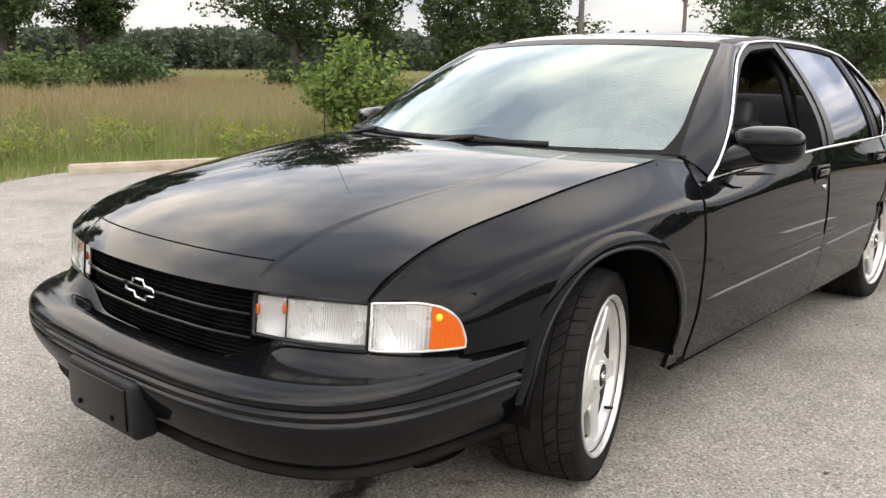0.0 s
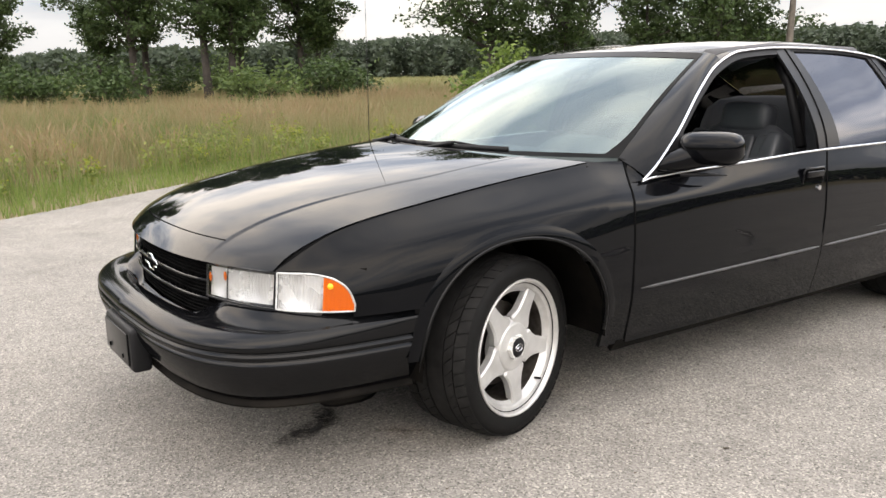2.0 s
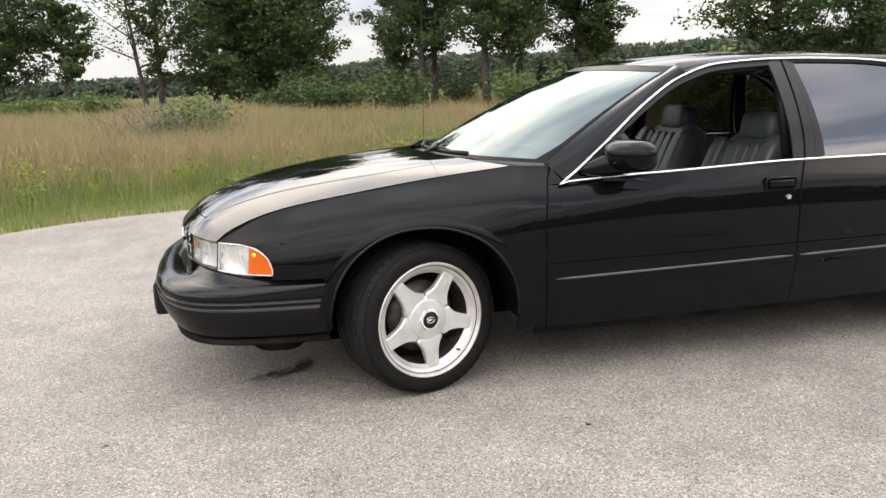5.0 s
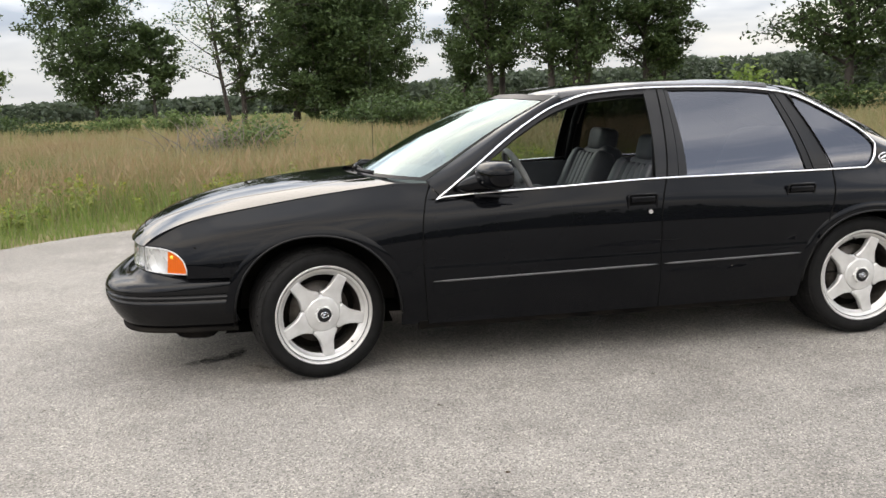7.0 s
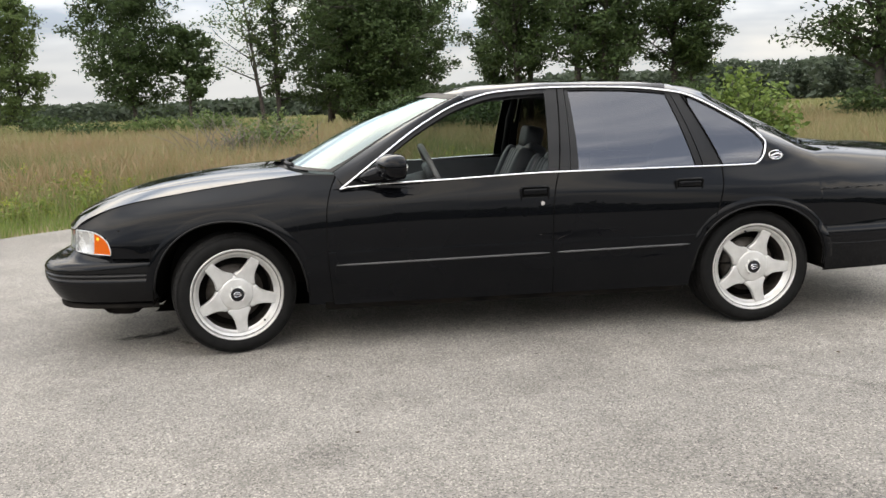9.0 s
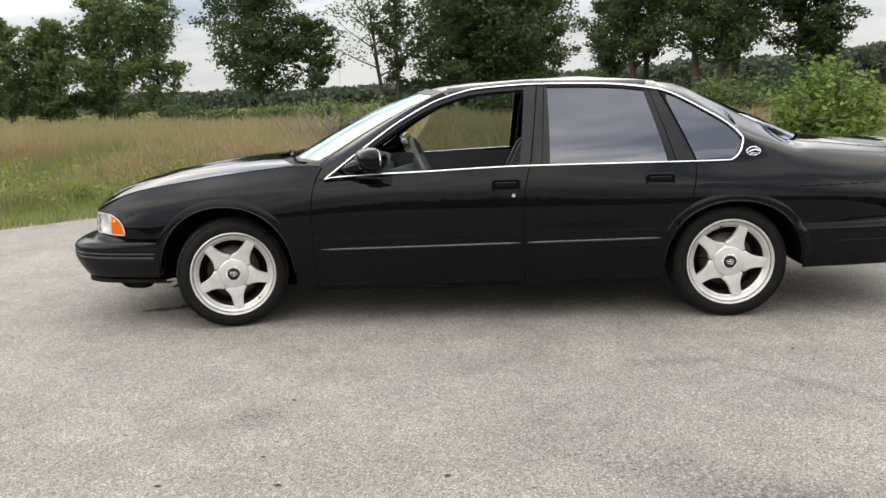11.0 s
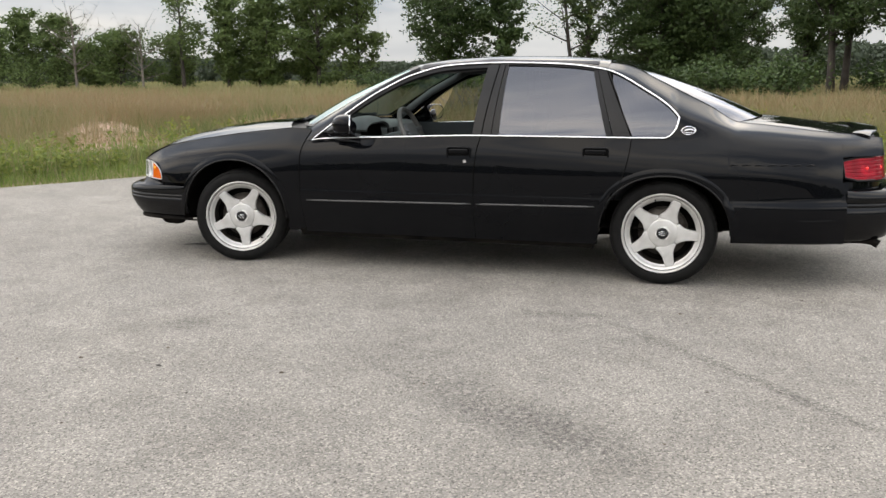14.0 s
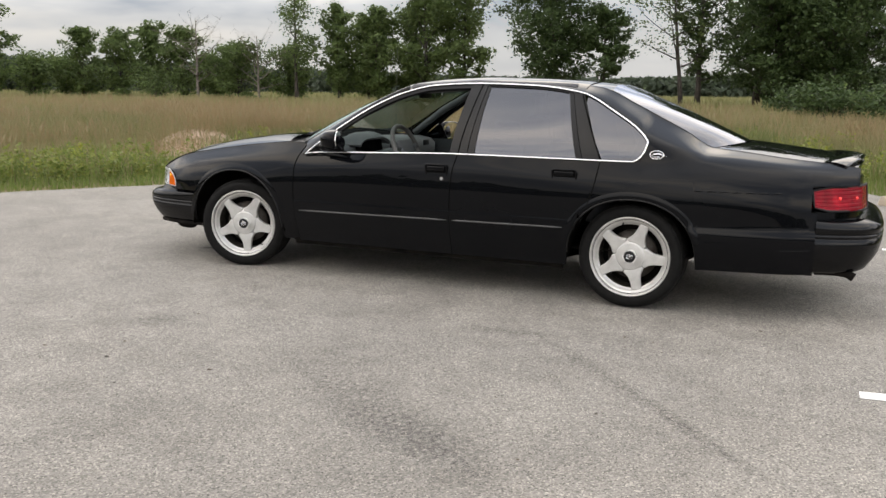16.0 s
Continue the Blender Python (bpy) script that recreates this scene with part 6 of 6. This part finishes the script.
def blades(pts, h, w, bend, mat, name, label, heads=False):
    n = len(pts)
    a = rng.uniform(0, 2 * np.pi, n)
    side = np.stack([np.cos(a), np.sin(a), np.zeros(n)], 1) * (w * rng.uniform(0.6, 1.4, n))[:, None]
    b = rng.uniform(0, 2 * np.pi, n)
    tip = np.stack([np.cos(b), np.sin(b), np.zeros(n)], 1) * (bend * h * rng.uniform(0.2, 1.2, n))[:, None]
    base = np.concatenate([pts, np.full((n, 1), -0.04)], 1)
    up = np.stack([np.zeros(n), np.zeros(n), h], 1)
    if heads:
        # a thin stalk with a feathered head
        mid, neck = base + up * 0.72 + tip * 0.45, base + up * 0.86 + tip * 0.72
        v = np.stack([base - side * 0.6, base + side * 0.6, mid + side * 0.45, mid - side * 0.45, neck + side * 1.7, neck - side * 1.7, base + up + tip], 1).reshape(-1, 3)
        k = np.arange(n)[:, None] * 7
        faces = (k + np.array([[0, 1, 2, 3]])).tolist() + (k + np.array([[3, 2, 4, 5]])).tolist() + (k + np.array([[5, 4, 6]])).tolist()
        return from_arrays(name, v.tolist(), faces, mat, None, label, kind="stuff", category="grass")
    v = np.stack([base - side, base + side, base + up * 0.6 + tip * 0.35 + side * 0.7, base + up * 0.6 + tip * 0.35 - side * 0.7, base + up + tip], 1).reshape(-1, 3)
    k = np.arange(n)[:, None] * 5
    quads = (k + np.array([[0, 1, 2, 3]])).tolist()
    tris = (k + np.array([[3, 2, 4]])).tolist()
    return from_arrays(name, v.tolist(), quads + tris, mat, None, label, kind="stuff", category="grass")


def patchy(p, s, k=0.0):
    return np.array([noise.noise(Vector((x * s, y * s, k))) for x, y in p])


def scatter(x0, x1, y0, y1, n):
    return np.stack([rng.uniform(x0, x1, n), rng.uniform(y0, y1, n)], 1)


p = scatter(-11, 12, -8, 12, 190000)
d = beyond(p)
vp = p[(d > -0.03) & (d < 1.75 + 0.3 * patchy(p, 0.8))]
vp = vp[:60000]
blades(vp, rng.uniform(0.06, 0.20, len(vp)), 0.005, 0.6, VERGE, "verge_grass", "short green mown grass along the pavement edge")

SAND = (-10.0, 10.8)


def keep(p):
    q = (p - np.array(SAND)) @ np.array([[0.75, 0.66], [-0.66, 0.75]])
    return (q[:, 0] / 0.85) ** 2 + (q[:, 1] / 5.0) ** 2 > 1 + 0.5 * patchy(p, 1.6, 4)


p = scatter(-22, 22, -4, 22, 250000)
d = beyond(p)
nearp = p[(d > 1.45) & keep(p)]
hh = 0.42 + 0.24 * patchy(nearp, 0.35) + 0.12 * patchy(nearp, 1.3, 3.0) + rng.normal(0, 0.10, len(nearp)) + 0.20 * np.clip((beyond(nearp) - 1.2) / 3, 0, 1)
hh *= 1 - 0.80 * np.exp(-((nearp[:, 0] + 7.4) ** 2 + (nearp[:, 1] - 6.8) ** 2) / 9.0)
cut = 0.10 * np.clip(-nearp[:, 0] / 6, -1, 1) + patchy(nearp, 0.16, 2.0) + 0.5 * patchy(nearp, 0.7, 6.0) + rng.normal(0, 0.16, len(nearp))
green = patchy(nearp, 0.22, 9.0) + 0.5 * patchy(nearp, 0.9, 1.0) + rng.normal(0, 0.14, len(nearp)) - 0.12 * np.clip((beyond(nearp) - 3.0) / 4, -1, 1) > 0.11
red = (cut >= 0.22) & ~green
dry = ~red & ~green
blades(nearp[dry], np.clip(hh[dry], 0.12, 1.2), 0.0046, 0.46, TALL, "tall_grass", "tall dry golden grass with green stems")
blades(nearp[red], np.clip(hh[red] * 1.08, 0.2, 1.2), 0.0046, 0.42, RUSSET, "russet_grass", "tall russet seeding grass", True)
blades(nearp[green], np.clip(hh[green] * 0.86, 0.12, 1.0), 0.0050, 0.55, STEMS, "green_grass", "rank green grass among the dry stalks")
p = scatter(-14, 12, -4, 15, 52000)
d = beyond(p)
gp = p[(d > 0.7) & (d < 4.6 + 2.5 * patchy(p, 0.3, 5)) & (patchy(p, 0.6, 8) > -0.15) & keep(p)]
blades(gp, rng.uniform(0.15, 0.5, len(gp)), 0.007, 0.5, VERGE, "rough_grass", "rough green grass at the foot of the tall grass")
p = scatter(-75, 60, 5, 62, 120000)
d = np.hypot(p[:, 0], p[:, 1] + 3)
mid = p[(d > 20) & (beyond(p) > 3) & keep(p)]
cut = 0.12 * np.clip(-mid[:, 0] / 12, -1, 1) + patchy(mid, 0.07, 2.0) + 0.5 * patchy(mid, 0.3, 6.0) + rng.normal(0, 0.16, len(mid))
hm = np.clip(0.62 + 0.2 * patchy(mid, 0.2) + rng.normal(0, 0.12, len(mid)), 0.25, 1.2)
blades(mid[cut < 0.15], hm[cut < 0.15], 0.014, 0.45, TALL, "field_grass", "tall dry grass across the open field")
blades(mid[cut >= 0.15], hm[cut >= 0.15], 0.014, 0.4, RUSSET, "russet_field_grass", "russet grass across the open field")
p = scatter(-170, 170, 40, 190, 70000)
p = p[np.abs(p[:, 0]) < p[:, 1] * 1.6 + 20]
blades(p, np.clip(0.7 + rng.normal(0, 0.14, len(p)), 0.3, 1.2), 0.07, 0.4, MEADOW, "far_grass", "pale grass of the far field")

# goldenrod and broad-leaved weeds among the grass
rd = random.Random(5)
flowers, leaves_ = [], []
for k in range(300):
    x = rd.uniform(-14, -5) if k % 2 else rd.uniform(-9, 9)
    t = rd.uniform(0.9, 3.4) if k % 3 else rd.uniform(2.0, 8.0)
    i = min(range(len(edge_xy)), key=lambda j: abs(edge_xy[j][0] - x) + (0 if edge_xy[j][1] > -5 else 9))
    y, h = edge_xy[i][1] + t, rd.uniform(0.25, 0.62)
    for s in range(rd.randint(3, 7)):
        a = rd.uniform(0, 6.28)
        e = Vector((math.cos(a) * 0.3 * h, math.sin(a) * 0.3 * h, h * rd.uniform(0.6, 1.0)))
        for q in range(16):
            u = rd.uniform(0.15, 1.02)
            leaves_.append((x + e.x * u + rd.gauss(0, 0.04), y + e.y * u + rd.gauss(0, 0.04), e.z * u + rd.gauss(0, 0.02)))
        if k % 4 == 0:
            for q in range(12):
                u = rd.uniform(0.85, 1.08)
                flowers.append((x + e.x * u + rd.gauss(0, 0.03), y + e.y * u + rd.gauss(0, 0.03), e.z * u + rd.gauss(0, 0.02)))
v, f = leaf_arrays(np.array(leaves_), 0.032)
from_arrays("weeds", v.tolist(), f.tolist(), WEED, None, "broad-leaved green weeds among the tall grass", kind="stuff", category="weeds")
v, f = leaf_arrays(np.array(flowers), 0.017)
from_arrays("goldenrod", v.tolist(), f.tolist(), YELLOW, None, "yellow-green goldenrod tops among the weeds", kind="stuff", category="weeds")

# ---- concrete stops, sand and marks ----
CONC = noisy(material("weathered_concrete", (0.42, 0.38, 0.32), 0.9), 5, [(0.3, (0.26, 0.215, 0.165)), (0.7, (0.36, 0.30, 0.235))], 6, 0.5, 60)
SANDM = noisy(material("bare_sand", (0.42, 0.30, 0.20), 0.95), 2.5, [(0.3, (0.235, 0.155, 0.108)), (0.7, (0.345, 0.24, 0.172))], 6, 0.35, 12)
WHITE = noisy(material("worn_white_paint", (0.75, 0.75, 0.73), 0.8), 14, [(0.35, (0.52, 0.51, 0.49)), (0.6, (0.80, 0.80, 0.78))], 6, 0.3, 120)


def parking_stop(x0, y0, x1, y1):
    ln = math.hypot(x1 - x0, y1 - y0)
    bm = bmesh.new()
    prof = [(-0.075, 0), (-0.07, 0.06), (-0.05, 0.105), (-0.03, 0.115), (0.03, 0.115), (0.05, 0.105), (0.07, 0.06), (0.075, 0)]
    us = [0, 0.015, 0.04] + spans(0.1, 0.9, 8) + [0.96, 0.985, 1]
    def fn(u, k):
        y, z = prof[int(k)]
        e = 0.0 if 0.01 < u < 0.99 else 0.025
        return (u * ln, y * (1 - e * 4), max(0.0, z - (e if z > 0.05 else 0)) + 0.003 * noise.noise(Vector((u * 9, y * 20, z * 20))))
    vv = sheet(bm, fn, us, list(range(8))[::-1], -1)
    for row in (vv[0], vv[-1]):
        bm.faces.new(row)
    bmesh.ops.recalc_face_normals(bm, faces=bm.faces[:])
    ob = part("parking_stop", bm, CONC, None, "weathered concrete parking stop on the asphalt edge", smooth=False, category="parking stop", group="parking stops")
    ob.matrix_world = pose(x0, y0, 0.0, 0, 0, math.degrees(math.atan2(y1 - y0, x1 - x0)))


parking_stop(2.32, 7.62, 4.05, 7.02)
parking_stop(4.75, 5.55, 5.95, 4.15)

bm = bmesh.new()
sheet(bm, lambda u, v: (SAND[0] + u * 0.75 * 1.0 - v * 0.66 * 5.4, SAND[1] + u * 0.66 * 1.0 + v * 0.75 * 5.4,
                        -0.025 + (0.20 + 0.20 * v) * max(0, 1 - u * u - v * v) ** 0.8 + 0.05 * noise.noise(Vector((u * 3, v * 3, 1))) * max(0, 1 - u * u - v * v)), spans(-1, 1, 24), spans(-1, 1, 24), 1)
part("sand_mound", bm, SANDM, None, "low bare sandy mound in the grass", category="sand mound")

bm = bmesh.new()
sheet(bm, lambda u, v: (4.22 + 0.9 * u, -2.05 + 0.10 * v + 0.12 * u, 0.003), spans(0, 1, 6), [0, 1], 1)
part("painted_line", bm, WHITE, None, "worn white painted line on the asphalt", smooth=False, kind="structure", category="line")


def stain_material(name, color, scale, edge, most=0.8):
    m = material(name, color, 0.75)
    co_ = node(m, "ShaderNodeTexCoord")
    n_ = node(m, "ShaderNodeTexNoise", Scale=scale, Detail=6.0, Roughness=0.7)
    r_ = ramp(m, [(edge, (0, 0, 0)), (edge + 0.2, (most, most, most))])
    wire(m, co_, "Object", n_, "Vector")
    g_ = node(m, "ShaderNodeVectorMath")
    g_.operation = "DISTANCE"
    g_.inputs[1].default_value = (0.5, 0.5, 0.5)
    f_ = node(m, "ShaderNodeMapRange")
    f_.inputs["From Min"].default_value, f_.inputs["From Max"].default_value = 0.5, 0.12
    k_ = node(m, "ShaderNodeMath")
    k_.operation = "MULTIPLY"
    s_ = node(m, "ShaderNodeSeparateXYZ")
    c_ = node(m, "ShaderNodeCombineXYZ", Z=0.5)
    wire(m, co_, "Generated", s_, "Vector")
    wire(m, s_, "X", c_, "X")
    wire(m, s_, "Y", c_, "Y")
    wire(m, c_, "Vector", g_, 0)
    wire(m, g_, "Value", f_, "Value")
    wire(m, n_, "Fac", r_, "Fac")
    wire(m, r_, "Color", k_, 0)
    wire(m, f_, "Result", k_, 1)
    wire(m, k_, 0, bsdf(m), "Alpha")
    return m


OIL = stain_material("dark_oil", (0.020, 0.018, 0.016), 16.0, 0.34, 0.95)
FAINT = stain_material("faint_tar", (0.085, 0.079, 0.073), 34.0, 0.42, 0.34)
RUST = stain_material("rust_drip", (0.20, 0.10, 0.05), 12.0, 0.42)


def stain(x, y, rx, ry, turn, mat, label, seed):
    rd = random.Random(seed)
    bm = bmesh.new()
    k = 36
    ph = [rd.uniform(0, 6.28) for _ in range(4)]
    def rim(a):
        return 1 + 0.22 * math.sin(2 * a + ph[0]) + 0.15 * math.sin(5 * a + ph[1]) + 0.08 * math.sin(9 * a + ph[2])
    vs = [bm.verts.new((rx * rim(a) * math.cos(a), ry * rim(a) * math.sin(a), 0)) for a in (2 * math.pi * i / k for i in range(k))]
    bm.faces.new(vs)
    ob = part("stain", bm, mat, None, label, smooth=False, category="stain", group="stains on the asphalt")
    ob.matrix_world = pose(x, y, 0.003 + 0.0004 * (seed % 5), 0, 0, turn)


stain(-0.575, -0.40, 0.16, 0.07, 20, OIL, "dark oil stain on the asphalt under the bumper", 1)
stain(-0.47, -0.30, 0.09, 0.05, 60, OIL, "dark oil stain on the asphalt under the bumper", 2)
stain(-0.30, -0.62, 0.10, 0.025, -35, RUST, "rust-brown drip mark on the asphalt", 3)
stain(2.46, -1.73, 0.28, 0.10, 5, FAINT, "faint grey patch on the asphalt", 4)
stain(0.54, -2.36, 0.20, 0.12, 30, FAINT, "faint grey patch on the asphalt", 5)
stain(2.22, -2.98, 0.85, 0.20, -32, FAINT, "broad faint dark smear across the asphalt", 10)
stain(2.62, -3.30, 0.45, 0.24, -20, FAINT, "broad faint dark smear across the asphalt", 11)
stain(3.12, -2.24, 0.80, 0.065, -46, FAINT, "thin worn streak across the asphalt", 12)
stain(3.72, -2.90, 0.55, 0.06, -48, FAINT, "thin worn streak across the asphalt", 13)

# a second worn line beyond the car's tail
bm = bmesh.new()
sheet(bm, lambda u, v: (4.55 + 1.6 * u, 2.08 + 0.10 * v + 0.10 * u, 0.003), spans(0, 1, 6), [0, 1], 1)
part("painted_line", bm, WHITE, None, "worn white painted line on the asphalt", smooth=False, kind="structure", category="line")

# bits of dry leaf and dark grit lying on the asphalt
rd = random.Random(41)
verts, faces = [], []
for k in range(110):
    x, y = rd.uniform(-4.5, 6.5), rd.uniform(-5.0, -0.9)
    r_, turn = rd.choice((0.004, 0.005, 0.006, 0.009)), rd.uniform(0, 6.28)
    first = len(verts)
    for j in range(6):
        a = turn + j * math.pi / 3
        q = r_ * rd.uniform(0.6, 1.3)
        verts.append((x + q * math.cos(a) * 1.6, y + q * math.sin(a), 0.002 + rd.uniform(0, 0.3) * r_))
    verts.append((x, y, 0.002 + 0.55 * r_))
    faces += [(first + j, first + (j + 1) % 6, first + 6) for j in range(6)]
LITTER = noisy(material("dry_leaf_bits", (0.04, 0.03, 0.02), 0.9), 3.0, [(0.35, (0.018, 0.015, 0.012)), (0.65, (0.075, 0.045, 0.022))])
from_arrays("leaf_litter", verts, faces, LITTER, None, "bits of dry leaf and grit on the asphalt", kind="stuff", category="litter")
